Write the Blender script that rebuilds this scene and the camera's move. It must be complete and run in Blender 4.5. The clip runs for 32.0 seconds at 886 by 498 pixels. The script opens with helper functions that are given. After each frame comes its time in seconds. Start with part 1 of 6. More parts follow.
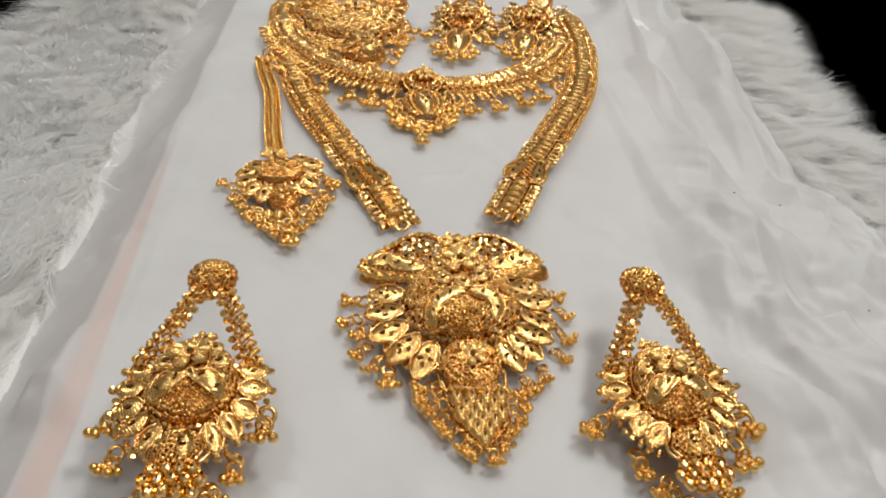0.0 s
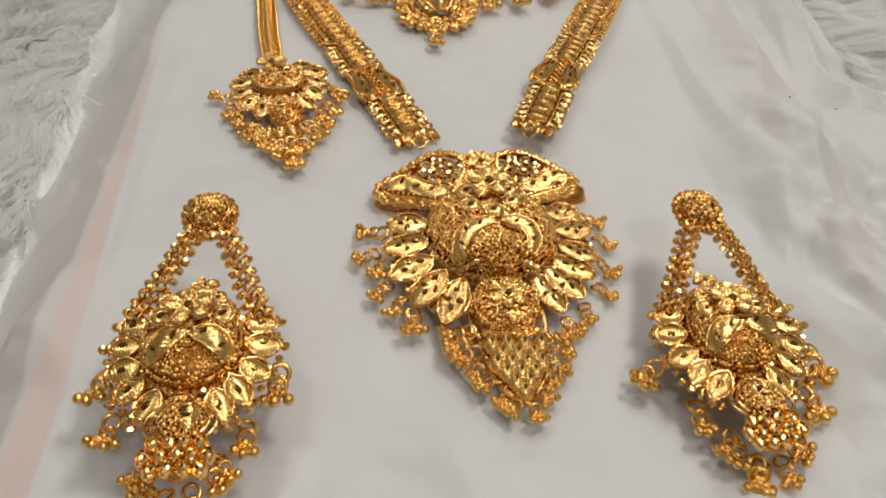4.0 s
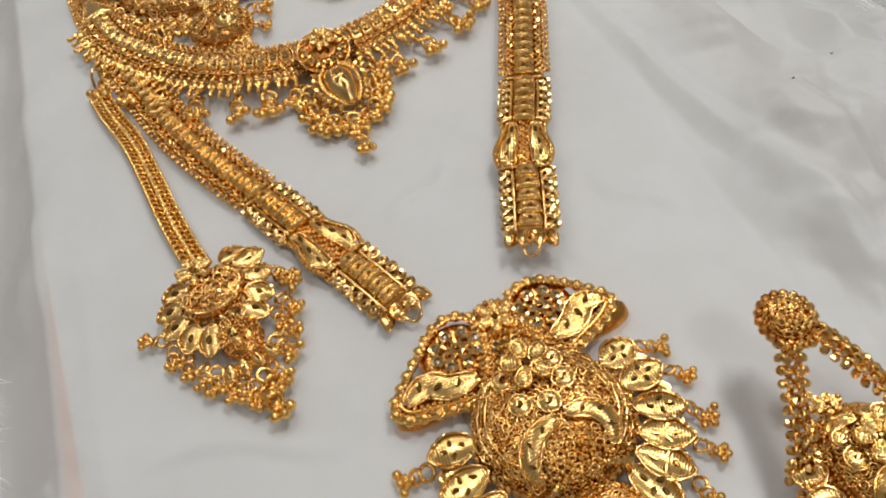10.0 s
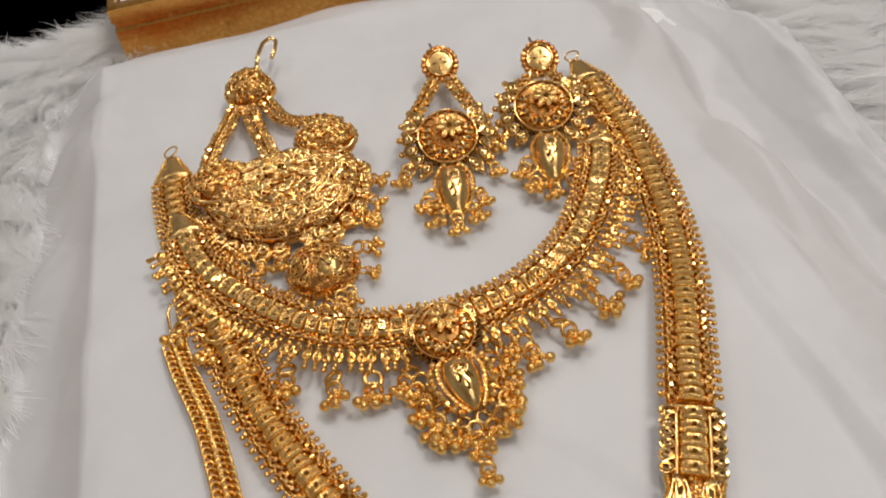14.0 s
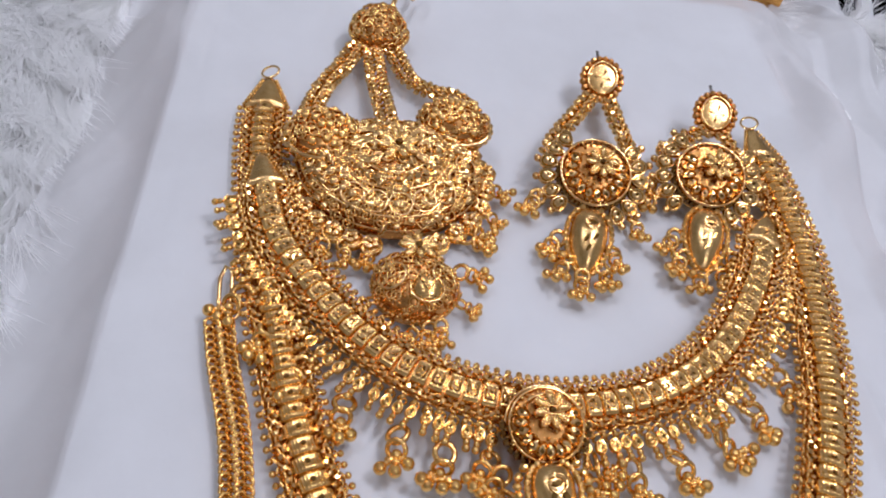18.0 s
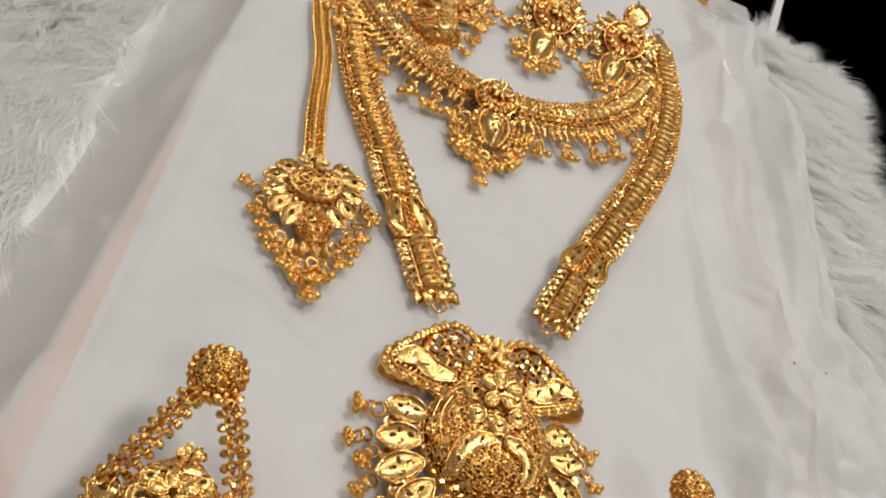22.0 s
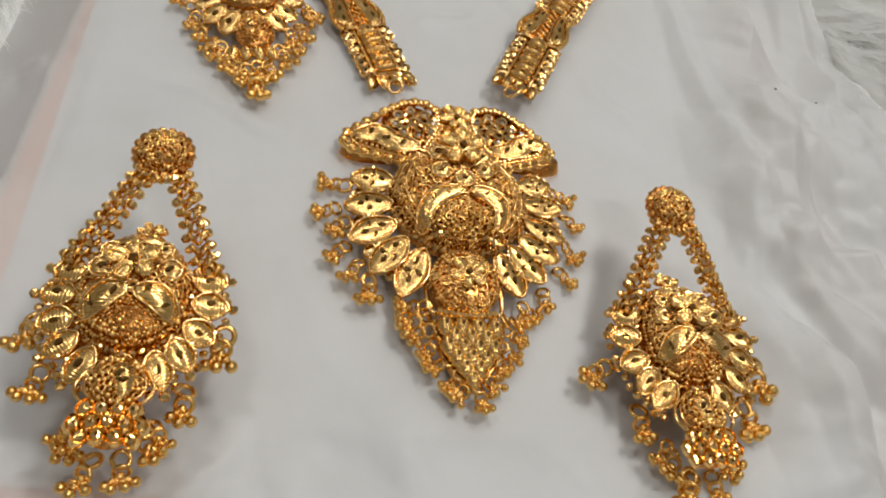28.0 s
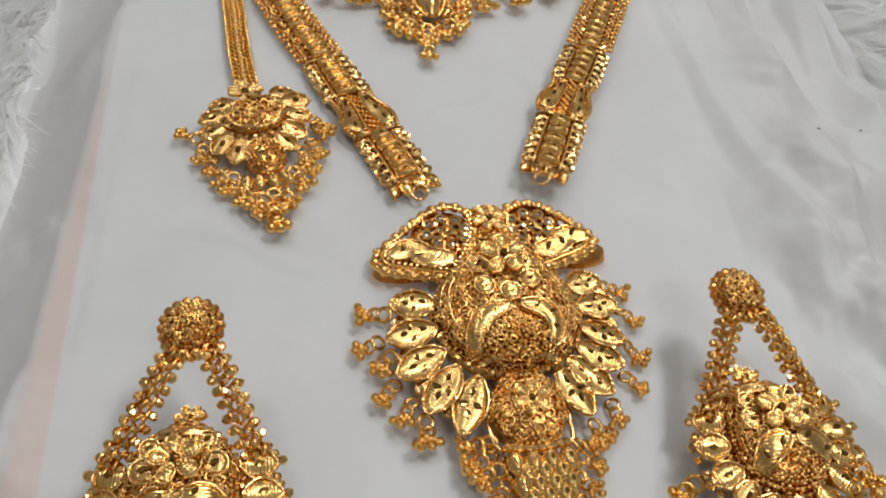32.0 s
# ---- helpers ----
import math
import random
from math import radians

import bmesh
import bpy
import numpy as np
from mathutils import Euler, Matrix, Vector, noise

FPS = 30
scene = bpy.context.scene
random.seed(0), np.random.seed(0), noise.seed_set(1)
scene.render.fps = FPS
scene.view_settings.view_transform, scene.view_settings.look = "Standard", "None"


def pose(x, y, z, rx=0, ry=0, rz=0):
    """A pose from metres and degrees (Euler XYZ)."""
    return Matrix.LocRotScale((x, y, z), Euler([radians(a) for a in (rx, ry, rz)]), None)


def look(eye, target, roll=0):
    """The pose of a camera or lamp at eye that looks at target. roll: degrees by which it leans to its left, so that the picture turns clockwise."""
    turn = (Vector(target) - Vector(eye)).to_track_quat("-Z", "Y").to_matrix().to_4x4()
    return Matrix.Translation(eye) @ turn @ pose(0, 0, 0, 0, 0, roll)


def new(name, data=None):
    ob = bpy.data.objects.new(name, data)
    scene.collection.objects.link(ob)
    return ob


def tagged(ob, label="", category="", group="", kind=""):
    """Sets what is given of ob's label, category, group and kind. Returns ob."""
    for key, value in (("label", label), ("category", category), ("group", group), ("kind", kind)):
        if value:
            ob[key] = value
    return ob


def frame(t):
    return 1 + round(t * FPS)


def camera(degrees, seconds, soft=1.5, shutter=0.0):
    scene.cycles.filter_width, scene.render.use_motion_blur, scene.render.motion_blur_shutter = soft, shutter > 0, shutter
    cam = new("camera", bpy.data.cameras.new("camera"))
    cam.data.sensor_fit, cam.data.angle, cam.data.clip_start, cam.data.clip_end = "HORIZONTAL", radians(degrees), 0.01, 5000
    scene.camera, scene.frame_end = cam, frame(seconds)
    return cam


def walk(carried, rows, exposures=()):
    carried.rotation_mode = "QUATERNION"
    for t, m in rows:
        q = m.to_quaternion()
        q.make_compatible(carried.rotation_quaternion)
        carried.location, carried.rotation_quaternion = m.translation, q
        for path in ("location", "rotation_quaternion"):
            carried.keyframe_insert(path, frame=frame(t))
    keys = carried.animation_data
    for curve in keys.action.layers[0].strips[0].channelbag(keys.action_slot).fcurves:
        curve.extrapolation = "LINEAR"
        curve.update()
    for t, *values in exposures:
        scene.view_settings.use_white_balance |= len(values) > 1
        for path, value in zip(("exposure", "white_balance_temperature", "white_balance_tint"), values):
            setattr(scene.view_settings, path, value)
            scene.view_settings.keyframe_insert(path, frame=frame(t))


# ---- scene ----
cam = camera(59.08, 32.0, 2.0)
PATH = [
    (0.0, (-0.0259, -0.1803, 0.1738), (0.0091, 0.0487, 0.0), 5.68),
    (0.5, (-0.0252, -0.1754, 0.1661), (0.0085, 0.0320, 0.0), 5.96),
    (1.0, (-0.0224, -0.1643, 0.1546), (0.0088, 0.0121, 0.0), 6.35),
    (1.5, (-0.0241, -0.1619, 0.1543), (0.0056, 0.0062, 0.0), 6.49),
    (2.0, (-0.0275, -0.1640, 0.1537), (0.0002, 0.0034, 0.0), 6.22),
    (2.5, (-0.0253, -0.1611, 0.1535), (0.0008, 0.0009, 0.0), 6.04),
    (3.0, (-0.0248, -0.1620, 0.1576), (0.0008, 0.0070, 0.0), 4.90),
    (3.5, (-0.0288, -0.1556, 0.1605), (-0.0013, 0.0122, 0.0), 5.66),
    (5.5, (-0.0315, -0.1362, 0.1717), (0.0014, 0.0146, 0.0), 2.85),
    (6.0, (-0.0285, -0.1183, 0.1749), (0.0106, 0.0347, 0.0), 4.12),
    (6.5, (-0.0355, -0.0905, 0.1746), (0.0033, 0.0585, 0.0), 4.28),
    (7.0, (-0.0251, -0.0821, 0.1661), (0.0115, 0.0525, 0.0), 3.56),
    (7.5, (-0.0183, -0.0918, 0.1583), (0.0178, 0.0332, 0.0), -1.15),
    (8.0, (-0.0311, -0.1005, 0.1590), (0.0089, 0.0190, 0.0), -3.47),
    (8.5, (-0.0300, -0.0954, 0.1647), (0.0097, 0.0252, 0.0), -7.94),
    (9.0, (-0.0317, -0.0863, 0.1691), (0.0039, 0.0404, 0.0), -11.08),
    (9.5, (-0.0276, -0.0744, 0.1695), (0.0125, 0.0479, 0.0), -8.95),
    (10.0, (-0.0260, -0.0578, 0.1801), (0.0115, 0.0768, 0.0), -11.69),
    (10.5, (-0.0167, -0.0427, 0.1844), (0.0198, 0.0993, 0.0), -12.63),
    (11.0, (-0.0157, -0.0338, 0.1890), (0.0252, 0.1135, 0.0), -10.67),
    (11.5, (-0.0177, -0.0242, 0.1953), (0.0248, 0.1331, 0.0), -9.47),
    (12.0, (-0.0184, -0.0162, 0.1997), (0.0264, 0.1490, 0.0), -9.01),
    (12.5, (-0.0191, -0.0081, 0.2021), (0.0338, 0.1736, 0.0), -7.32),
    (13.0, (-0.0188, -0.0044, 0.1973), (0.0330, 0.1948, 0.0), -7.86),
    (13.5, (-0.0190, 0.0122, 0.1935), (0.0249, 0.2033, 0.0), -8.42),
    (15.5, (-0.0307, 0.0682, 0.1897), (0.0175, 0.2316, 0.0), 1.06),
    (16.0, (-0.0360, 0.0756, 0.1886), (0.0137, 0.2370, 0.0), 4.80),
    (16.5, (-0.0382, 0.0846, 0.1852), (0.0097, 0.2374, 0.0), 7.56),
    (17.0, (-0.0409, 0.0892, 0.1859), (0.0051, 0.2459, 0.0), 8.33),
    (17.5, (-0.0465, 0.0923, 0.1806), (-0.0043, 0.2422, 0.0), 11.07),
    (18.0, (-0.0486, 0.0884, 0.1742), (-0.0093, 0.2317, 0.0), 14.18),
    (18.5, (-0.0557, 0.0708, 0.1770), (-0.0070, 0.2193, 0.0), 20.85),
    (19.0, (-0.0620, 0.0329, 0.1916), (-0.0064, 0.2030, 0.0), 23.29),
    (19.5, (-0.0616, 0.0088, 0.1939), (-0.0028, 0.1864, 0.0), 25.24),
    (20.0, (-0.0657, -0.0181, 0.1984), (-0.0088, 0.1710, 0.0), 26.07),
    (20.5, (-0.0623, -0.0402, 0.1969), (-0.0041, 0.1457, 0.0), 27.52),
    (21.0, (-0.0633, -0.0578, 0.1935), (-0.0049, 0.1230, 0.0), 28.81),
    (21.5, (-0.0658, -0.0776, 0.1949), (-0.0024, 0.1098, 0.0), 30.12),
    (22.0, (-0.0650, -0.0996, 0.1887), (-0.0049, 0.0866, 0.0), 29.95),
    (22.5, (-0.0678, -0.1125, 0.1796), (-0.0084, 0.0610, 0.0), 31.41),
    (23.0, (-0.0687, -0.1352, 0.1795), (-0.0090, 0.0339, 0.0), 30.94),
    (23.5, (-0.0707, -0.1585, 0.1860), (-0.0064, 0.0221, 0.0), 30.56),
    (24.0, (-0.0697, -0.1650, 0.1870), (-0.0096, 0.0119, 0.0), 28.39),
    (24.5, (-0.0621, -0.1661, 0.1878), (-0.0109, 0.0015, 0.0), 23.63),
    (25.0, (-0.0503, -0.1639, 0.1827), (-0.0018, -0.0100, 0.0), 22.22),
    (25.5, (-0.0440, -0.1589, 0.1803), (0.0036, -0.0113, 0.0), 21.45),
    (26.0, (-0.0407, -0.1474, 0.1789), (0.0058, -0.0036, 0.0), 20.46),
    (26.5, (-0.0371, -0.1407, 0.1772), (0.0095, -0.0008, 0.0), 20.39),
    (28.5, (-0.0352, -0.1263, 0.1680), (0.0070, -0.0008, 0.0), 18.26),
    (29.0, (-0.0295, -0.1244, 0.1704), (0.0095, 0.0018, 0.0), 11.11),
    (29.5, (-0.0314, -0.1214, 0.1688), (0.0068, 0.0018, 0.0), 8.86),
    (30.0, (-0.0344, -0.1225, 0.1774), (0.0058, 0.0142, 0.0), 6.24),
    (30.5, (-0.0399, -0.1240, 0.1872), (0.0013, 0.0331, 0.0), 6.07),
    (31.0, (-0.0446, -0.1227, 0.1784), (-0.0036, 0.0182, 0.0), 9.21),
    (31.5, (-0.0413, -0.1149, 0.1765), (-0.0024, 0.0260, 0.0), 9.13),
    (32.0, (-0.0391, -0.0984, 0.1724), (-0.0010, 0.0394, 0.0), 9.11),
]
# light: exposure and white balance follow the phone's automatic settings
EXPOSURES = [(0.0, -0.06, 6400, 10), (1.5, -0.1, 6600, 10), (3.5, -0.13, 6640, 10), (6.0, -0.16, 6320, 9), (11.0, -0.14, 6330, 9), (12.0, -0.16, 6600, 10), (13.5, -0.16, 6680, 11), (15.5, -0.07, 5500, 20), (18.5, -0.07, 5500, 19), (20.0, -0.08, 5450, 15), (21.0, -0.09, 6050, 9), (22.0, -0.09, 6550, 10), (24.0, -0.1, 6620, 10), (26.5, -0.14, 6500, 10), (28.5, -0.21, 6280, 9), (30.0, -0.19, 5950, 9), (31.0, -0.19, 6080, 8), (32.0, -0.19, 6120, 9)]
walk(cam, [(t, look(e, a, r)) for t, e, a, r in PATH], EXPOSURES)

world = bpy.data.worlds.new("room_air")
world.use_nodes = True
world.node_tree.nodes["Background"].inputs[0].default_value = (0.9, 0.95, 1.0, 1)
world.node_tree.nodes["Background"].inputs[1].default_value = 0.2
scene.world = world


def area_lamp(name, eye, target, w, h, power, colour):
    lamp = bpy.data.lights.new(name, "AREA")
    lamp.shape, lamp.size, lamp.size_y, lamp.energy, lamp.color = "RECTANGLE", w, h, power, colour
    ob = new(name, lamp)
    ob.matrix_world = look(eye, target)
    return ob


area_lamp("ceiling_light_panel", (0.78, 0.42, 1.66), (0.05, 0.1, 0), 0.42, 0.42, 16.2, (1.0, 0.965, 0.925))
area_lamp("ceiling_light_panel", (-0.7, 0.75, 1.66), (0.05, 0.1, 0), 0.28, 0.28, 5.8, (1.0, 0.98, 0.955))
area_lamp("ceiling_light_panel", (0.4, 1.25, 1.66), (0.05, 0.1, 0), 0.28, 0.28, 7.0, (1.0, 0.98, 0.955))
area_lamp("ceiling_light_panel", (0.45, -0.95, 1.66), (0.05, 0.1, 0), 0.28, 0.28, 5.8, (1.0, 0.98, 0.955))

# ---------------------------------------------------------------- materials
def nodes_of(name):
    m = bpy.data.materials.new(name)
    m.use_nodes = True
    return m, m.node_tree.nodes, m.node_tree.links, m.node_tree.nodes["Principled BSDF"]


def noise_node(ns, ls, scale, detail=4.0, rough=0.6, dist=0.0):
    tc = ns.new("ShaderNodeTexCoord")
    n = ns.new("ShaderNodeTexNoise")
    n.inputs["Scale"].default_value, n.inputs["Detail"].default_value = scale, detail
    n.inputs["Roughness"].default_value, n.inputs["Distortion"].default_value = rough, dist
    ls.new(tc.outputs["Object"], n.inputs["Vector"])
    return n


def ramp(ns, ls, src, stops):
    r = ns.new("ShaderNodeValToRGB")
    els = r.color_ramp.elements
    while len(els) < len(stops):
        els.new(0.5)
    for e, (p, c) in zip(els, stops):
        e.position, e.color = p, (*c, 1)
    ls.new(src, r.inputs[0])
    return r


def bump(ns, ls, height, bsdf, strength, dist):
    b = ns.new("ShaderNodeBump")
    b.inputs["Strength"].default_value, b.inputs["Distance"].default_value = strength, dist
    ls.new(height, b.inputs["Height"])
    ls.new(b.outputs["Normal"], bsdf.inputs["Normal"])
    return b


def gold_material(name, light, deep, r0, r1, grain, strength, lines=0.0):
    m, ns, ls, b = nodes_of(name)
    b.inputs["Metallic"].default_value = 1.0
    n = noise_node(ns, ls, 420, 3)
    c = ramp(ns, ls, n.outputs["Fac"], [(0.3, deep), (0.65, light)])
    info = ns.new("ShaderNodeObjectInfo")
    mix = ns.new("ShaderNodeMix")
    mix.data_type, mix.blend_type = "RGBA", "MULTIPLY"
    mix.inputs["Factor"].default_value = 0.25
    ls.new(c.outputs[0], mix.inputs["A"])
    tone = ramp(ns, ls, info.outputs["Random"], [(0.0, (0.8, 0.75, 0.6)), (1.0, (1, 1, 1))])
    ls.new(tone.outputs[0], mix.inputs["B"])
    ls.new(mix.outputs["Result"], b.inputs["Base Color"])
    g = noise_node(ns, ls, grain, 2)
    rr = ns.new("ShaderNodeMapRange")
    rr.inputs["To Min"].default_value, rr.inputs["To Max"].default_value = r0, r1
    ls.new(g.outputs["Fac"], rr.inputs["Value"])
    ls.new(rr.outputs[0], b.inputs["Roughness"])
    if lines:
        tc = ns.new("ShaderNodeTexCoord")
        w = ns.new("ShaderNodeTexWave")
        w.inputs["Scale"].default_value, w.inputs["Distortion"].default_value = lines, 0.4
        w.bands_direction = "Y"
        w.inputs["Detail"].default_value, w.inputs["Detail Scale"].default_value = 2, 0.5
        ls.new(tc.outputs["Object"], w.inputs["Vector"])
        bump(ns, ls, w.outputs["Fac"], b, strength, 0.0002)
    else:
        bump(ns, ls, g.outputs["Fac"], b, strength, 0.0002)
    return m


GOLD = gold_material("yellow_gold", (1.0, 0.66, 0.22), (0.98, 0.56, 0.15), 0.15, 0.28, 1500, 0.12)
POLISHED = gold_material("polished_gold", (1.0, 0.69, 0.28), (0.98, 0.60, 0.21), 0.09, 0.19, 700, 0.06)
ENGRAVED = gold_material("engraved_gold", (1.0, 0.68, 0.25), (0.97, 0.58, 0.18), 0.14, 0.26, 900, 0.45, 430)
SATIN = gold_material("satin_gold", (0.97, 0.66, 0.27), (0.9, 0.55, 0.19), 0.18, 0.3, 2600, 0.3)
# browner gold for underlying bodies: shade in the filigree gaps, put into colour
GAP_SHADE = gold_material("gap_shade_gold", (0.88, 0.45, 0.13), (0.64, 0.29, 0.07), 0.18, 0.32, 900, 0.6)
# cut facets: the dark room they mirror is painted in as brown base colour
DARK_REFLECTION = gold_material("dark_reflection_gold", (0.48, 0.27, 0.075), (0.26, 0.13, 0.035), 0.04, 0.12, 800, 0.05)
FOIL = gold_material("gold_foil_board", (0.8, 0.44, 0.12), (0.62, 0.28, 0.06), 0.14, 0.34, 70, 0.6)


def paper_material():
    m, ns, ls, b = nodes_of("white_tissue_paper")
    n = noise_node(ns, ls, 30, 6, 0.6)
    c = ramp(ns, ls, n.outputs["Fac"], [(0.3, (0.78, 0.775, 0.765)), (0.7, (0.85, 0.85, 0.845))])
    ls.new(c.outputs[0], b.inputs["Base Color"])
    b.inputs["Roughness"].default_value = 0.5
    f = noise_node(ns, ls, 260, 8, 0.7, 1.0)
    bump(ns, ls, f.outputs["Fac"], b, 0.16, 0.0006)
    tl = ns.new("ShaderNodeBsdfTranslucent")
    tl.inputs["Color"].default_value = (0.82, 0.8, 0.78, 1)
    tp = ns.new("ShaderNodeBsdfTransparent")
    m1, m2 = ns.new("ShaderNodeMixShader"), ns.new("ShaderNodeMixShader")
    m1.inputs[0].default_value, m2.inputs[0].default_value = 0.15, 0.32
    ls.new(b.outputs[0], m1.inputs[1]), ls.new(tl.outputs[0], m1.inputs[2])
    ls.new(m1.outputs[0], m2.inputs[1]), ls.new(tp.outputs[0], m2.inputs[2])
    ls.new(m2.outputs[0], ns["Material Output"].inputs["Surface"])
    return m


def plain_material(name, c0, c1, rough, scale, bumps=0.2, dist=0.001, metal=0.0, coat=0.0):
    m, ns, ls, b = nodes_of(name)
    n = noise_node(ns, ls, scale, 5)
    c = ramp(ns, ls, n.outputs["Fac"], [(0.3, c0), (0.7, c1)])
    ls.new(c.outputs[0], b.inputs["Base Color"])
    b.inputs["Roughness"].default_value, b.inputs["Metallic"].default_value = rough, metal
    b.inputs["Coat Weight"].default_value = coat
    f = noise_node(ns, ls, scale * 9, 3)
    bump(ns, ls, f.outputs["Fac"], b, bumps, dist)
    return m


def fur_material():
    m, ns, ls, b = nodes_of("white_fur")
    n = noise_node(ns, ls, 70, 4)
    c = ramp(ns, ls, n.outputs["Fac"], [(0.3, (0.93, 0.93, 0.91)), (0.7, (0.98, 0.98, 0.97))])
    ls.new(c.outputs[0], b.inputs["Base Color"])
    b.inputs["Roughness"].default_value = 0.35
    tl = ns.new("ShaderNodeBsdfTranslucent")
    tl.inputs["Color"].default_value = (0.97, 0.965, 0.95, 1)
    mx = ns.new("ShaderNodeMixShader")
    mx.inputs[0].default_value = 0.6
    ls.new(b.outputs[0], mx.inputs[1]), ls.new(tl.outputs[0], mx.inputs[2])
    ls.new(mx.outputs[0], ns["Material Output"].inputs["Surface"])
    return m


PAPER = paper_material()
PEACH = plain_material("peach_board", (0.82, 0.34, 0.16), (0.88, 0.42, 0.22), 0.6, 40)
WHITE_BOARD = plain_material("white_board", (0.82, 0.82, 0.8), (0.88, 0.88, 0.87), 0.55, 40)
FUR = fur_material()
FUR_BASE = plain_material("fur_backing", (0.82, 0.82, 0.79), (0.88, 0.88, 0.86), 0.9, 120, 0.8)
GLASS_TOP = plain_material("dark_teal_glass", (0.016, 0.036, 0.04), (0.028, 0.054, 0.058), 0.16, 6, 0.02)
WALL = plain_material("grey_wall_paint", (0.64, 0.63, 0.61), (0.7, 0.69, 0.67), 0.8, 5, 0.1)
CEIL = plain_material("ceiling_paint", (0.8, 0.8, 0.78), (0.84, 0.84, 0.82), 0.85, 5, 0.1)
LINT = plain_material("dark_lint", (0.03, 0.025, 0.02), (0.06, 0.05, 0.04), 0.8, 300)
FLOOR = plain_material("pale_floor_tile", (0.38, 0.35, 0.31), (0.45, 0.42, 0.38), 0.4, 8, 0.1)
PLASTIC = plain_material("white_plastic", (0.75, 0.76, 0.78), (0.8, 0.8, 0.82), 0.3, 30, 0.05)
STEEL = plain_material("silver_pin", (0.6, 0.58, 0.53), (0.7, 0.68, 0.63), 0.25, 100, 0.05, 0.0005, 1.0)


# ---------------------------------------------------------------- mesh kit
def shape(v, q=(), t=()):
    q = np.array(q, dtype=int).reshape(-1, 4)
    t = np.array(t, dtype=int).reshape(-1, 3)
    return np.array(v, dtype=float), q, t


class Geo:
    """Collects shapes into one mesh."""

    def __init__(self):
        self.v, self.q, self.t, self.n = [], [], [], 0

    def add(self, s, m=None):
        v = s[0]
        if m is not None:
            a = np.array(m)
            v = v @ a[:3, :3].T + a[:3, 3]
        self.v.append(v)
        self.q.append(s[1] + self.n)
        self.t.append(s[2] + self.n)
        self.n += len(v)
        return self

    def shape(self):
        return np.concatenate(self.v), np.concatenate(self.q), np.concatenate(self.t)

    def mesh(self, name, material, flat=False):
        v, q, t = self.shape()
        me = bpy.data.meshes.new(name)
        me.from_pydata(v.tolist(), [], q.tolist() + t.tolist())
        if not flat:
            me.shade_smooth()
        me.materials.append(material)
        me.update()
        return me


def grid(f, nu, nv, wrap_u=False, wrap_v=False):
    us = np.arange(nu + (not wrap_u)) / nu
    vs = np.arange(nv + (not wrap_v)) / nv
    uu, vv = np.meshgrid(us, vs, indexing="ij")
    p = np.stack(f(uu, vv), -1).reshape(-1, 3)
    a, b = len(us), len(vs)
    i, j = np.meshgrid(np.arange(nu), np.arange(nv), indexing="ij")
    i2, j2 = (i + 1) % a, (j + 1) % b
    q = np.stack([i * b + j, i2 * b + j, i2 * b + j2, i * b + j2], -1).reshape(-1, 4)
    return shape(p, q)


def slab(f, nu, nv, thick):
    """A raised sheet with a rim that drops to its back."""
    v, q, _ = grid(f, nu, nv)
    n = len(v)
    idx = np.arange(n).reshape(nu + 1, nv + 1)
    edge = np.concatenate([idx[:-1, 0], idx[-1, :-1], idx[:0:-1, -1], idx[0, :0:-1]])
    low = v[edge].copy()
    low[:, 2] = min(v[:, 2].min(), 0) - thick
    k = len(edge)
    s = np.arange(k)
    skirt = np.stack([edge[s], n + s, n + (s + 1) % k, edge[(s + 1) % k]], -1)
    return shape(np.concatenate([v, low]), np.concatenate([q, skirt]))


def bead(r, nu=9, nv=6):
    return grid(lambda u, v: (r * np.sin(np.pi * v) * np.cos(2 * np.pi * u), r * np.sin(np.pi * v) * np.sin(2 * np.pi * u), -r * np.cos(np.pi * v)), nu, nv, True)


def ring(R, r, nu=14, nv=6):
    return grid(lambda u, v: ((R + r * np.cos(2 * np.pi * v)) * np.cos(2 * np.pi * u), (R + r * np.cos(2 * np.pi * v)) * np.sin(2 * np.pi * u), -r * np.sin(2 * np.pi * v)), nu, nv, True, True)


def tube(pts, r, sides=6, closed=False):
    p = np.array(pts, dtype=float)
    n = len(p)
    t = np.roll(p, -1, 0) - np.roll(p, 1, 0) if closed else np.gradient(p, axis=0)
    t /= np.linalg.norm(t, axis=1, keepdims=True) + 1e-12
    up = np.where(np.abs(t[:, 2:3]) > 0.9, np.array([[1.0, 0, 0]]), np.array([[0, 0, 1.0]]))
    a = np.cross(t, up)
    a /= np.linalg.norm(a, axis=1, keepdims=True) + 1e-12
    b = np.cross(a, t)
    w = 2 * np.pi * np.arange(sides) / sides
    v = (p[:, None] + r * (np.cos(w)[None, :, None] * a[:, None] + np.sin(w)[None, :, None] * b[:, None])).reshape(-1, 3)
    q = []
    for i in range(n if closed else n - 1):
        i2 = (i + 1) % n
        for j in range(sides):
            j2 = (j + 1) % sides
            q.append((i * sides + j, i * sides + j2, i2 * sides + j2, i2 * sides + j))
    tr = []
    if not closed:
        for j in range(1, sides - 1):
            tr.append((0, j + 1, j))
            k = (n - 1) * sides
            tr.append((k, k + j, k + j + 1))
    return shape(v, q, tr)


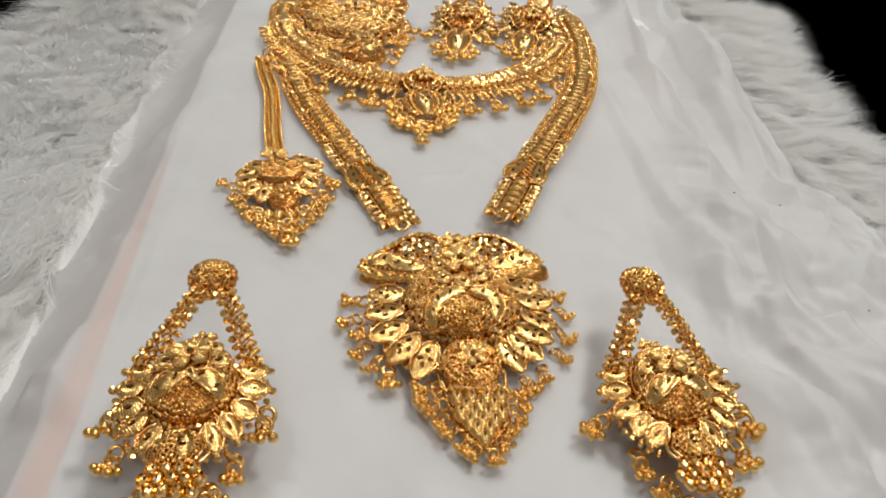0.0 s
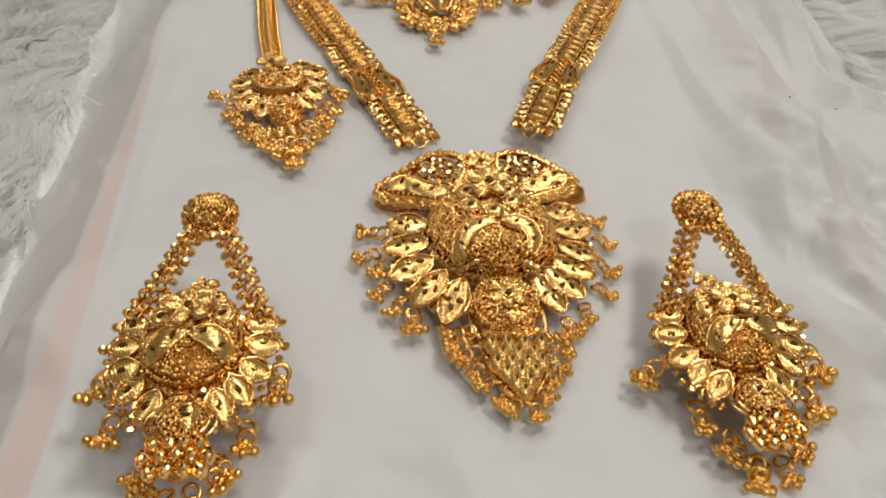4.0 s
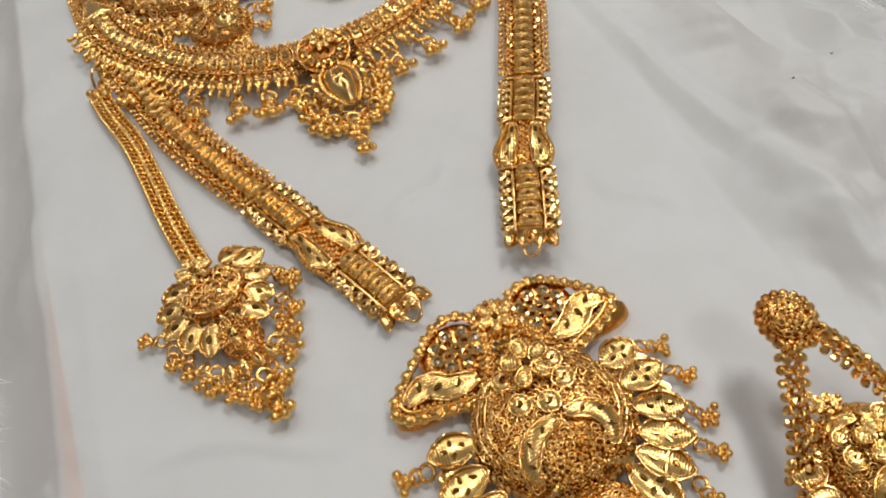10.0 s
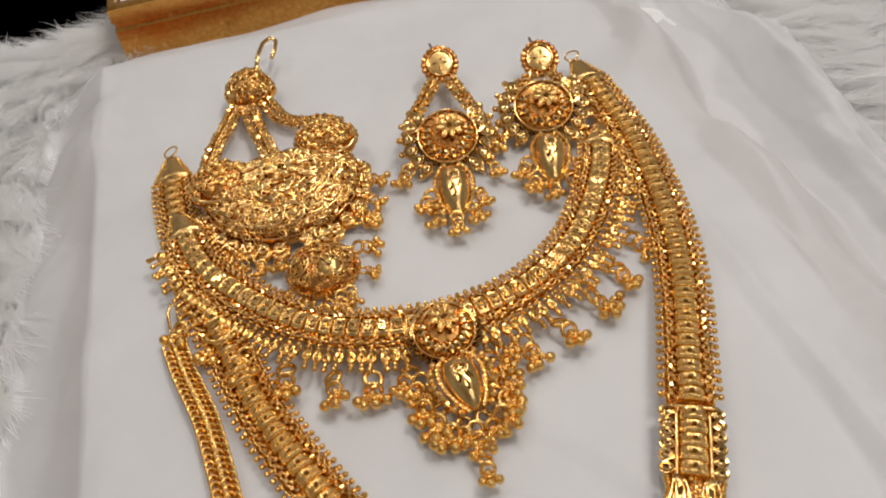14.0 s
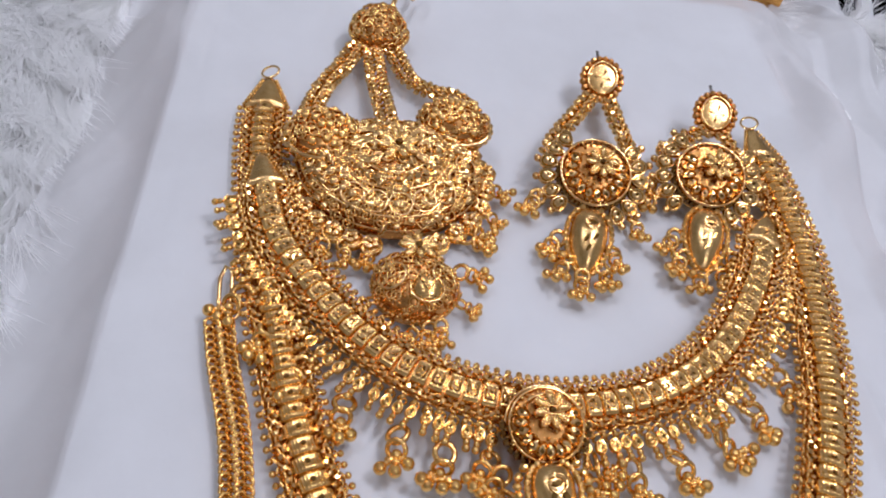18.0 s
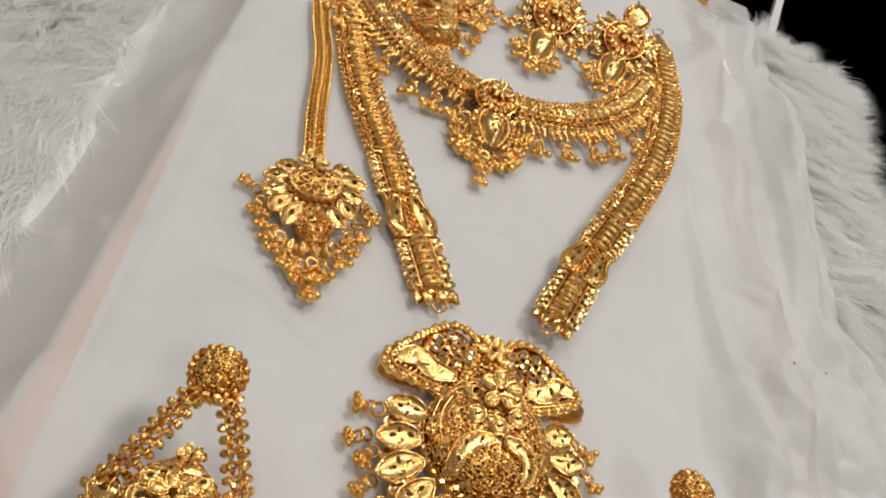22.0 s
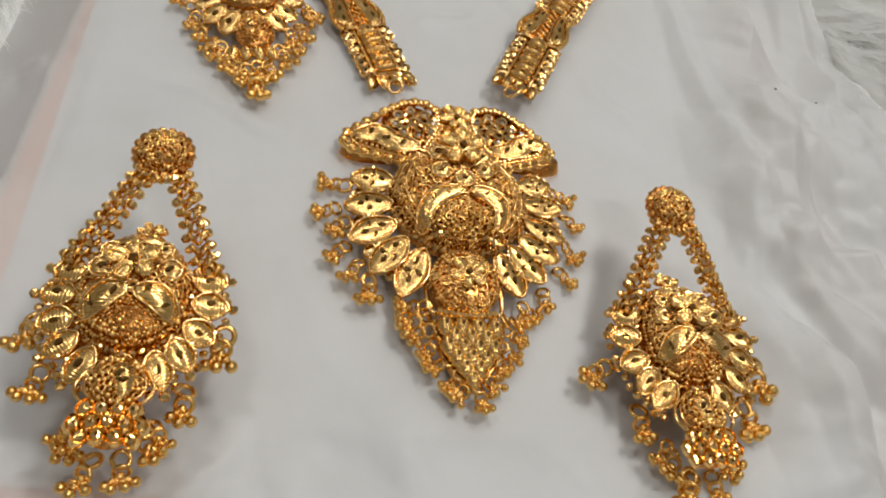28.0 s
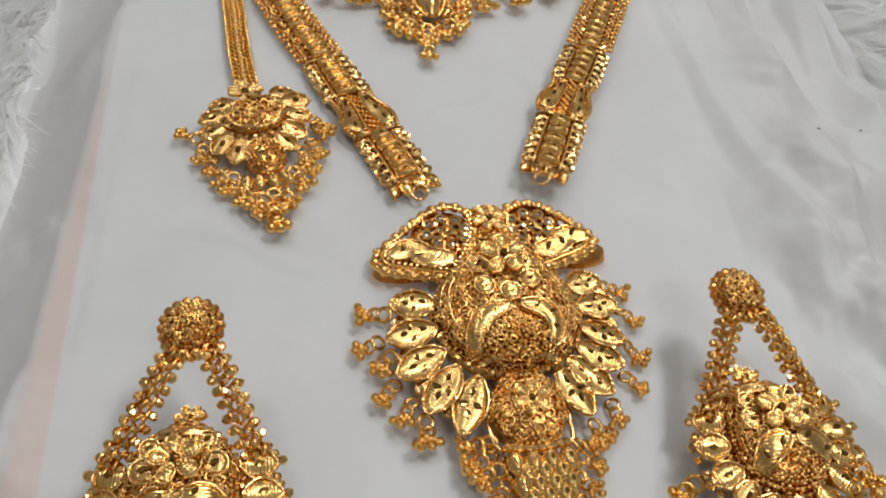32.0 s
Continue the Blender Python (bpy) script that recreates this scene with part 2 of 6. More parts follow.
def dome(rx, ry, h, nu=28, nv=7, p=2.0, skirt=0.0012):
    def f(u, v):
        rr = np.clip(v * 1.15, 0, 1)
        z = h * np.clip(1 - rr ** p, 0, 1) ** (1 / p) - skirt * np.clip((v * 1.15 - 1) / 0.15, 0, 1)
        return rx * rr * np.cos(2 * np.pi * u), ry * rr * np.sin(2 * np.pi * u), z
    return grid(f, nu, nv, True)


DOMED = ((0.0, 1.0, 0.0), (0.3, 0.93, 0.0), (0.56, 0.66, 0.0), (0.74, 0.22, 0.0), (0.82, 0.0, 0.3), (0.91, 0.12, 1.9), (0.985, 0.0, 1.0))
SMOOTH = ((0.0, 1.0, 0.0), (0.25, 0.96, 0.0), (0.5, 0.82, 0.0), (0.72, 0.57, 0.0), (0.88, 0.28, 0.0), (0.97, 0.05, 0.5))
DISHED = ((0.0, 0.9, 0.0), (0.35, 0.82, 0.0), (0.6, 0.6, 0.0), (0.75, 0.28, 0.0), (0.82, 0.05, 0.1), (0.9, 0.2, 2.0), (0.985, -0.1, 0.7))


def petal(L, W, h, rim=0.0003, sharp=0.8, fat=0.45, profile=DOMED):
    """An almond petal from the origin along +y: domed or flat middle, groove and raised rim, with a drop to its back."""
    sharp = sharp * 0.72
    n = 22
    ph = 2 * np.pi * np.arange(n) / n
    v = (1 - np.cos(ph)) / 2
    w = np.sin(np.pi * np.clip(v ** (np.log(0.5) / np.log(fat)), 0.0, 1.0)) ** sharp
    ox, oy = W / 2 * np.sign(np.sin(ph)) * w, v * L
    rows = []
    for rho, kh, kr in profile + ((1.0, -0.0007 / h, 0.0),):
        z = kh * h + kr * rim
        rows.append(np.stack([ox * rho, L * 0.48 + (oy - L * 0.48) * rho, 0 * ox + z], 1))
    p = np.concatenate(rows)
    i, j = np.meshgrid(np.arange(len(rows) - 1), np.arange(n), indexing="ij")
    j2 = (j + 1) % n
    q = np.stack([i * n + j, (i + 1) * n + j, (i + 1) * n + j2, i * n + j2], -1).reshape(-1, 4)
    return shape(p, q)


def spiral(r, turns, wire, n=18, flip=1):
    k = np.linspace(0, 1, n)
    a = flip * 2 * np.pi * turns * k
    return tube(np.stack([r * (1 - 0.8 * k) * np.cos(a) - r, r * (1 - 0.8 * k) * np.sin(a), 0 * k], 1), wire, 4)


def disc_flower(n, R, h=0.0012, cup=0.0012):
    """n round petals round a seed bead."""
    g = Geo()
    for i in range(n):
        s = petal(R, R * 2.3 / n * 2.0, h, 0.0003, 0.6, 0.62, DISHED)
        g.add(s, pose(0, 0, cup, 14, 0, 360 * i / n))
    g.add(bead(R * 0.22, 7, 4), pose(0, 0, cup + h * 1.3))
    return g.shape()


def M(x, y, z=0.0, rz=0.0, rx=0.0, ry=0.0, s=1.0):
    return pose(x, y, z, rx, ry, rz) @ Matrix.Scale(s, 4)


def dangle_shape(seed, L=0.0082):
    """Two linked rings with a splayed bunch of ball-tipped pins, hanging along -y."""
    r = random.Random(seed)
    g = Geo()
    R = 0.0018
    g.add(ring(R, 0.00056, 14, 6), M(0, -R, 0.0014, 0, r.uniform(-35, 35), r.uniform(-30, 30)))
    g.add(ring(R * 0.92, 0.0005, 14, 6), M(r.uniform(-0.0004, 0.0004), -R * 2.5, 0.0014, 0, r.uniform(35, 65), r.uniform(-35, 35)))
    top = (0.0, -R * 3.0, 0.0014)
    g.add(bead(0.0010), M(*top))
    n = r.choice((3, 3, 4))
    for i in range(n):
        a = radians(-90 + (i - (n - 1) / 2) * r.uniform(34, 48) + r.uniform(-12, 12))
        ll = (L - R * 2.7) * r.uniform(0.75, 1.05)
        end = (ll * math.cos(a), top[1] + ll * math.sin(a), r.uniform(0.0009, 0.0026))
        mid = [(top[k] + end[k]) / 2 for k in range(3)]
        g.add(tube([top, mid, end], 0.0006, 6))
        g.add(bead(0.00122), M(*end))
        g.add(ring(0.0007, 0.0003, 8, 5), M(*mid, math.degrees(a), 0, 90))
    return g


DANGLES = [dangle_shape(s).mesh("dangle", GOLD) for s in range(6)]


def link(name, me, parent, m=None, label="", kind=""):
    ob = new(name, me)
    ob.parent = parent
    if m is not None:
        ob.matrix_basis = m
    return tagged(ob, label, kind=kind)


def part(name, g, material, parent, label="", m=None, flat=False, kind=""):
    if isinstance(g, tuple):
        g = Geo().add(g)
    return link(name, g.mesh(name, material, flat), parent, m, label, kind)


def thing(name, label, category, m=None, group="", kind=""):
    ob = new(name)
    ob.empty_display_size = 0.01
    if m is not None:
        ob.matrix_basis = m
    return tagged(ob, label, category, group, kind)


def hang(parent, x, y, rz, seed, s=1.0, z=0.0):
    return link("dangle", DANGLES[seed % 6], parent, M(x, y, z, rz, 0, 0, s))


def hang_to(parent, a, b, seed, z=0.0006):
    """A bunch that hangs from a and ends at b."""
    d = (Vector((*b, 0)) - Vector((*a, 0)))
    return hang(parent, a[0], a[1], math.degrees(math.atan2(d.y, d.x)) + 90, seed, min(1.5, max(0.9, d.length / 0.0094)), z)


class Path:
    """A smooth line through points of the plan, by its length."""

    def __init__(self, pts):
        p = np.array(pts, dtype=float)
        e = np.concatenate([[2 * p[0] - p[1]], p, [2 * p[-1] - p[-2]]])
        out = []
        for i in range(1, len(e) - 2):
            t = np.linspace(0, 1, 30, endpoint=False)[:, None]
            a, b, c, d = e[i - 1], e[i], e[i + 1], e[i + 2]
            out.append(0.5 * (2 * b + (c - a) * t + (2 * a - 5 * b + 4 * c - d) * t ** 2 + (3 * b - a - 3 * c + d) * t ** 3))
        q = np.concatenate(out + [p[-1:]])
        self.p = q
        self.s = np.concatenate([[0], np.cumsum(np.linalg.norm(np.diff(q, axis=0), axis=1))])
        self.length = self.s[-1]

    def at(self, s, w=0.0):
        x, y = np.interp(s, self.s, self.p[:, 0]), np.interp(s, self.s, self.p[:, 1])
        x2, y2 = np.interp(s + 1e-3, self.s, self.p[:, 0]), np.interp(s + 1e-3, self.s, self.p[:, 1])
        x1, y1 = np.interp(s - 1e-3, self.s, self.p[:, 0]), np.interp(s - 1e-3, self.s, self.p[:, 1])
        a = math.atan2(y2 - y1, x2 - x1)
        return x - w * math.sin(a), y + w * math.cos(a), math.degrees(a)

# ---------------------------------------------------------------- room and table
def prism(x0, x1, y0, y1, z0, z1, bev=0.0, seg=2):
    bm = bmesh.new()
    bmesh.ops.create_cube(bm, size=1)
    for v in bm.verts:
        v.co = ((x0 + x1) / 2 + v.co.x * (x1 - x0), (y0 + y1) / 2 + v.co.y * (y1 - y0), (z0 + z1) / 2 + v.co.z * (z1 - z0))
    if bev:
        bmesh.ops.bevel(bm, geom=bm.edges[:], offset=bev, segments=seg, affect="EDGES", profile=0.6)
    me = bpy.data.meshes.new("block")
    bm.to_mesh(me)
    bm.free()
    return me


def block(name, dims, material, parent=None, bev=0.0, label="", kind="", category=""):
    me = prism(*dims, bev=bev)
    me.name = name
    me.materials.append(material)
    ob = new(name, me)
    ob.parent = parent
    return tagged(ob, label, category, kind=kind)


TABLE = -0.045
block("floor", (-2.1, 2.1, -2.0, 2.3, -0.86, -0.78), FLOOR, kind="structure", label="plain pale tiled floor of the room", category="floor")
block("ceiling", (-2.1, 2.1, -2.0, 2.3, 1.72, 1.8), CEIL, kind="structure", label="plain pale ceiling of the room", category="ceiling")
block("wall_north", (-2.0, 2.0, 2.2, 2.3, -0.78, 1.72), WALL, kind="structure", label="plain grey painted wall", category="wall")
block("wall_south", (-2.0, 2.0, -2.0, -1.9, -0.78, 1.72), WALL, kind="structure", label="plain grey painted wall", category="wall")
block("wall_east", (2.0, 2.1, -2.0, 2.3, -0.78, 1.72), WALL, kind="structure", label="plain grey painted wall", category="wall")
block("wall_west", (-2.1, -2.0, -2.0, 2.3, -0.78, 1.72), WALL, kind="structure", label="plain grey painted wall", category="wall")
table = thing("table", "dark teal glass table under the white fur", "table", M(0, 0.1, -0.78))
block("tabletop", (-0.65, 0.65, -0.65, 0.62, 0.745 - 0.01, 0.78 + TABLE), GLASS_TOP, table, 0.002)
for lx in (-0.58, 0.58):
    for ly in (-0.58, 0.55):
        block("leg", (lx - 0.02, lx + 0.02, ly - 0.02, ly + 0.02, 0.0, 0.735), FLOOR, table, 0.003)


# ---------------------------------------------------------------- fur throw
def fur_inside(x, y):
    """How far a place lies within the throw, in metres."""
    wob = 0.006 * np.sin(x * 61) + 0.005 * np.sin(y * 83 + 1)
    right = np.interp(y, (-0.1, 0.146, 0.23, 0.33, 0.36, 0.43), (0.25, 0.257, 0.27, 0.292, 0.312, 0.295))
    back = np.interp(x, (-0.3, -0.15, 0.15, 0.24, 0.32), (0.44, 0.487, 0.465, 0.42, 0.428))
    return np.minimum.reduce([x + 0.275 + wob - np.clip(y - 0.2, 0, 1) * 0.3, right - x + wob, y + 0.36, back - y + wob])


def fur_height(x, y):
    d = np.clip(fur_inside(x, y) / 0.02, 0, 1)
    return TABLE + 0.002 + d * (0.018 + 0.003 * np.sin(x * 37 + 2 * np.sin(y * 23)) + 0.002 * np.sin(y * 51 + x * 20))


def sheet(name, material, xs, ys, zf, keep):
    xx, yy = np.meshgrid(xs, ys, indexing="ij")
    zz = zf(xx, yy)
    ok = keep(xx, yy)
    n, k = len(xs), len(ys)
    i, j = np.meshgrid(np.arange(n - 1), np.arange(k - 1), indexing="ij")
    q = np.stack([i * k + j, (i + 1) * k + j, (i + 1) * k + j + 1, i * k + j + 1], -1).reshape(-1, 4)
    q = q[ok.reshape(-1)[q].all(1)]
    used = np.unique(q)
    back = np.zeros(n * k, dtype=int)
    back[used] = np.arange(len(used))
    g = Geo().add(shape(np.stack([xx, yy, zz], -1).reshape(-1, 3)[used], back[q]))
    return g.mesh(name, material)


throw = thing("fur_throw", "white long-haired fur throw spread on the dark table", "throw", M(0, 0, TABLE))
link("backing", sheet("backing", FUR_BASE, np.arange(-0.31, 0.34, 0.006), np.arange(-0.37, 0.50, 0.006), lambda x, y: fur_height(x, y) - TABLE, lambda x, y: fur_inside(x, y) > 0.0), throw)


def paper_left(y):
    return np.interp(y, (-0.14, -0.055, 0.05, 0.17, 0.29, 0.45), (-0.136, -0.138, -0.137, -0.138, -0.132, -0.124))


def paper_right(y):
    return np.interp(y, (0.0, 0.07, 0.2, 0.345, 0.45), (0.203, 0.204, 0.206, 0.222, 0.226))


def fur_strands(count, seed):
    """Locks of long hair: each lock a few broad, tapering strands that share their lie."""
    r = np.random.RandomState(seed)
    x, y = r.uniform(-0.31, 0.33, count * 3), r.uniform(-0.2, 0.495, count * 3)
    ok = (fur_inside(x, y) > 0.003) & ~((x > paper_left(y) + 0.001) & (x < paper_right(y) - 0.006) & (y > -0.12) & (y < np.interp(x, (0.160, 0.198), (0.397, 0.445))))
    x, y = x[ok][:count], y[ok][:count]
    n = len(x)
    cx, cy = np.round(x / 0.009) * 0.009, np.round(y / 0.006) * 0.006
    h = np.sin(cx * 917.0 + cy * 1331.0) * 43758.5453
    h = h - np.floor(h)
    h2 = np.sin(cx * 311.0 - cy * 733.0) * 12543.123
    h2 = h2 - np.floor(h2)
    edge = np.clip(1 - fur_inside(x, y) / 0.045, 0, 1)
    flow = np.where(x > 0.015, -0.9, -1.62) + 0.35 * np.sin(x * 19 + 1.3 * np.sin(y * 17)) + 0.25 * np.sin(y * 29 + x * 11)
    outer = np.arctan2(np.where(y > 0.36, 1.0, 0.0) + np.where(x > 0.015, 0.35, 0.2), np.where(x > 0.015, 0.75, -0.55) * np.where(y > 0.41, 0.3, 1.0))
    outer = np.where(outer > 1.6, outer - 2 * np.pi, outer)
    ang = flow * (1 - edge) + outer * edge + (h - 0.5) * 0.9 + r.normal(0, 0.16, n)
    rim = np.clip(1 - fur_inside(x, y) / 0.03, 0, 1)
    L = 0.027 * r.uniform(0.55, 1.2, n) * (1 - 0.1 * rim)
    lift = r.uniform(0.2, 0.55, n) + 0.6 * (h2 - 0.4) + 0.25 * rim
    curl = r.normal(0, 0.3, n) + (h2 - 0.5) * 0.8
    z0 = fur_height(x, y)
    gx, gy = (cx - x) * 0.8, (cy - y) * 0.8
    ks = (0.0, 0.35, 0.7, 1.0)
    wid = 0.00021 * r.uniform(0.5, 1.8, n)
    px, py, pz = x.copy(), y.copy(), z0.copy()
    verts = np.zeros((n, 7, 3))
    for i, k in enumerate(ks):
        a = ang + curl * k
        if i:
            d = L * (ks[i] - ks[i - 1])
            e = lift * (1.35 - 1.3 * k)
            px, py, pz = px + d * np.cos(a) * np.cos(e), py + d * np.sin(a) * np.cos(e), pz + d * np.sin(e)
        qx, qy = px + gx * k, py + gy * k
        qz = np.maximum(pz, fur_height(qx, qy) + 0.0005)
        w = wid * (1 - 0.75 * k)
        if i < 3:
            verts[:, 2 * i] = np.stack([qx - np.sin(a) * w, qy + np.cos(a) * w, qz], 1)
            verts[:, 2 * i + 1] = np.stack([qx + np.sin(a) * w, qy - np.cos(a) * w, qz], 1)
        else:
            verts[:, 6] = np.stack([qx, qy, qz], 1)
    b = (np.arange(n) * 7)[:, None]
    q = np.concatenate([b + np.array([[0, 1, 3, 2]]), b + np.array([[2, 3, 5, 4]])])
    t = b + np.array([[4, 5, 6]])
    v = verts.reshape(-1, 3) - np.array([0, 0, TABLE])
    return Geo().add((v, q, t)).mesh("fur", FUR)


link("fur", fur_strands(150000, 3), throw, None, "long white silky fur strands", "stuff")

# ---------------------------------------------------------------- covered box
SKEW = -2.6
BU, BV = 0.230, 0.472
box = thing("box", "flat peach board box under white tissue paper", "box", M(-0.112, -0.079, -0.0385, SKEW))
block("base", (0, BU, 0, BV, 0.0, 0.0345), PEACH, box, 0.002)
block("top_panel", (0.0092, BU - 0.0006, 0.0115, BV - 0.0006, 0.0346, 0.0352), WHITE_BOARD, box, 0.0002, "white panel inset in the top")
# added strip, no real box part: stops peach showing through the tissue here
block("front_panel", (0.062, BU - 0.0006, 0.0006, 0.0114, 0.0346, 0.0352), WHITE_BOARD, box, 0.0002, "added white strip that hides the peach front edge under the tissue")
block("front_face", (0.050, BU, -0.0012, -0.0004, 0.0020, 0.0340), WHITE_BOARD, box, 0.0002, "white front face of the box")
part("side_panel", Geo().add(shape([(u, v, z) for z in (0.0346, 0.0352) for u, v in ((0.0091, 0.050), (0.0091, BV - 0.0006), (0.0006, BV - 0.0006), (0.0006, 0.230))], [(3, 2, 1, 0), (4, 5, 6, 7), (0, 1, 5, 4), (1, 2, 6, 5), (2, 3, 7, 6), (3, 0, 4, 7)])), WHITE_BOARD, box, "white strip that narrows beside the top panel", None, True)


def box_uv(x, y):
    c, s = math.cos(radians(SKEW)), math.sin(radians(SKEW))
    dx, dy = x + 0.112, y + 0.079
    return dx * c + dy * s, -dx * s + dy * c


def wrinkles(x, y, seed, count, lmin, lmax, bend):
    """Crumpled paper: straight pleats of many widths and headings, summed, in about -1..1."""
    r = np.random.RandomState(seed)
    z = np.zeros_like(x)
    total = 0.0
    for i in range(count):
        lam = lmin * (lmax / lmin) ** r.uniform(0, 1)
        a = r.uniform(0, np.pi)
        ca, sa = np.cos(a), np.sin(a)
        p = x * ca + y * sa + bend * lam * np.sin((-x * sa + y * ca) / lam * r.uniform(0.5, 1.1) + r.uniform(0, 6))
        w = p / lam + r.uniform(0, 1)
        tri = np.arcsin(0.985 * np.sin(2 * np.pi * w)) / 1.4
        patch = np.clip(0.5 + 1.3 * np.sin(x / lam * 0.55 * r.uniform(0.5, 1) + r.uniform(0, 6)) * np.sin(y / lam * 0.45 * r.uniform(0.5, 1) + r.uniform(0, 6)), 0, 1)
        z += lam * tri * patch
        total += lam
    return z / total * 3.0


def facets(x, y, seed, size):
    """Crumpled paper: flat facets between straight creases, heights of about -1..1."""
    r = np.random.RandomState(seed)
    a, k = r.uniform(0, np.pi), r.uniform(0, 6, 4)
    wx = x + 0.35 * size * np.sin(y / size * 0.9 + k[0]) + 0.8 * size * np.sin(y / size * 0.23 + k[1])
    wy = y + 0.35 * size * np.sin(x / size * 0.8 + k[2]) + 0.8 * size * np.sin(x / size * 0.27 + k[3])
    u, v = (wx * np.cos(a) + wy * np.sin(a)) / size, (wy * np.cos(a) - wx * np.sin(a)) / size * 0.75
    i, j = np.floor(u), np.floor(v)
    fu, fv = u - i, v - j
    up = fu + fv > 1

    def corner(p, q):
        h = np.sin(p * 127.1 + q * 311.7 + seed * 17.3) * 43758.5453
        return 2 * (h - np.floor(h)) - 1

    low = corner(i, j) * (1 - fu - fv) + corner(i + 1, j) * fu + corner(i, j + 1) * fv
    high = corner(i + 1, j + 1) * (fu + fv - 1) + corner(i, j + 1) * (1 - fu) + corner(i + 1, j) * (1 - fv)
    return np.where(up, high, low)


def fold(x, y, x0, y0, x1, y1, w, h, sharp=1.0):
    """One long ridge (or valley, h < 0) between two places of the plan."""
    dx, dy = x1 - x0, y1 - y0
    ln = math.hypot(dx, dy)
    al = ((x - x0) * dx + (y - y0) * dy) / ln ** 2
    ac = ((x - x0) * -dy + (y - y0) * dx) / ln + 0.0025 * np.sin(al * 7 + x0 * 90)
    return h * np.clip(1 - np.abs(ac) / w, 0, 1) ** sharp * np.clip(4 * al, 0, 1) * np.clip(4 * (1 - al), 0, 1)


def paper_height(x, y):
    u, v = box_uv(x, y)
    out_l, out_f, out_b = np.clip(-u, 0, 1), np.clip(-v, 0, 1), np.clip(v - BV, 0, 1)
    out_r = np.clip(x - np.interp(y, (0.0, 0.06, 0.12, 0.18, 0.27, 0.36), (0.121, 0.127, 0.134, 0.138, 0.145, 0.150)) - 0.0015 * np.sin(y * 60), 0, 1)
    drop = 0.021 * np.clip(out_l / 0.030, 0, 1) ** 0.9 + 0.025 * (1 - np.exp(-out_r / 0.05)) + 0.027 * np.clip(out_f / 0.02, 0, 1) ** 0.9 + 0.008 * np.clip(out_b / 0.02, 0, 1)
    clear = np.interp(y, (-0.1, 0.02, 0.06, 0.2, 0.35), (0.089, 0.089, 0.092, 0.116, 0.116))
    edge = np.clip((x - clear) / 0.028, 0, 1)
    side = edge + 0.7 * np.clip((0.012 - u) / 0.02, 0, 1) + 0.7 * np.clip((-0.055 - y) / 0.03, 0, 1)
    side = np.clip(side, 0, 1)
    front = np.clip((0.14 - y) / 0.08, 0, 1)
    z = (0.0020 + 0.0085 * side) * wrinkles(x, y, 4, 9, 0.045, 0.11, 0.06)
    z += (0.0004 + 0.0003 * front + 0.0085 * side * (0.2 + 0.8 * front)) * (facets(x, y, 8, 0.034) + 0.7 * facets(x, y, 21, 0.019) - 0.6 * np.abs(facets(x, y, 44, 0.026)))
    z += (0.00010 + 0.00012 * front + 0.0026 * side * front) * (facets(x, y, 15, 0.0105) + 0.5 * facets(x, y, 33, 0.006))
    folds = fold(x, y, 0.148, 0.40, 0.142, 0.205, 0.014, 0.004) + fold(x, y, 0.145, 0.27, 0.133, 0.09, 0.012, 0.004)
    folds += fold(x, y, 0.178, 0.42, 0.161, 0.17, 0.018, -0.010) + fold(x, y, 0.166, 0.26, 0.152, 0.08, 0.014, -0.008)
    folds += fold(x, y, 0.207, 0.46, 0.190, 0.17, 0.016, 0.010) + fold(x, y, 0.193, 0.27, 0.172, 0.05, 0.012, 0.008)
    folds += fold(x, y, 0.100, 0.038, 0.124, 0.004, 0.009, 0.0046) + fold(x, y, 0.114, 0.010, 0.160, 0.010, 0.013, 0.0070) + fold(x, y, 0.105, 0.038, 0.100, -0.034, 0.007, 0.0030)
    folds += fold(x, y, 0.104, 0.223, 0.110, 0.021, 0.006, 0.0024) + fold(x, y, 0.126, 0.096, 0.159, -0.052, 0.008, 0.004) + fold(x, y, 0.100, 0.042, 0.115, -0.082, 0.007, 0.003)
    folds += fold(x, y, 0.062, 0.085, 0.079, 0.052, 0.005, 0.0014) + fold(x, y, -0.030, 0.034, -0.087, 0.056, 0.004, 0.0011) + fold(x, y, 0.022, 0.144, 0.061, 0.081, 0.006, 0.0012) + fold(x, y, 0.029, 0.110, 0.001, 0.093, 0.004, 0.0010) + fold(x, y, -0.040, -0.050, -0.060, -0.086, 0.004, 0.0012)
    z = np.maximum(-0.0012 + (0.0006 + 0.0085 * edge) * front + z - drop + folds, -0.0245)
    beyond = np.maximum.reduce([-u, u - BU, -v, v - BV, 0 * u])
    floor = -0.0024 - 0.8 * beyond
    over = z - floor
    return floor + 0.5 * (over + np.sqrt(over ** 2 + 0.0012 ** 2))


def paper_keep(x, y):
    u, v = box_uv(x, y)
    w = 0.003 * np.sin(y * 71) + 0.002 * np.sin(y * 173 + 1) + 0.003 * np.sin(x * 43 + 2)
    return (x > paper_left(y) + w) & (x < paper_right(y) + w * 0.5) & (y > -0.14 + w) & (y < np.interp(x, (0.160, 0.198), (0.397, 0.452)) + w * 0.3)


paper = tagged(new("tissue_paper", sheet("tissue_paper", PAPER, np.arange(-0.16, 0.24, 0.0011), np.arange(-0.15, 0.462, 0.0011), paper_height, paper_keep)), "crumpled white tissue paper draped over the box", "paper")
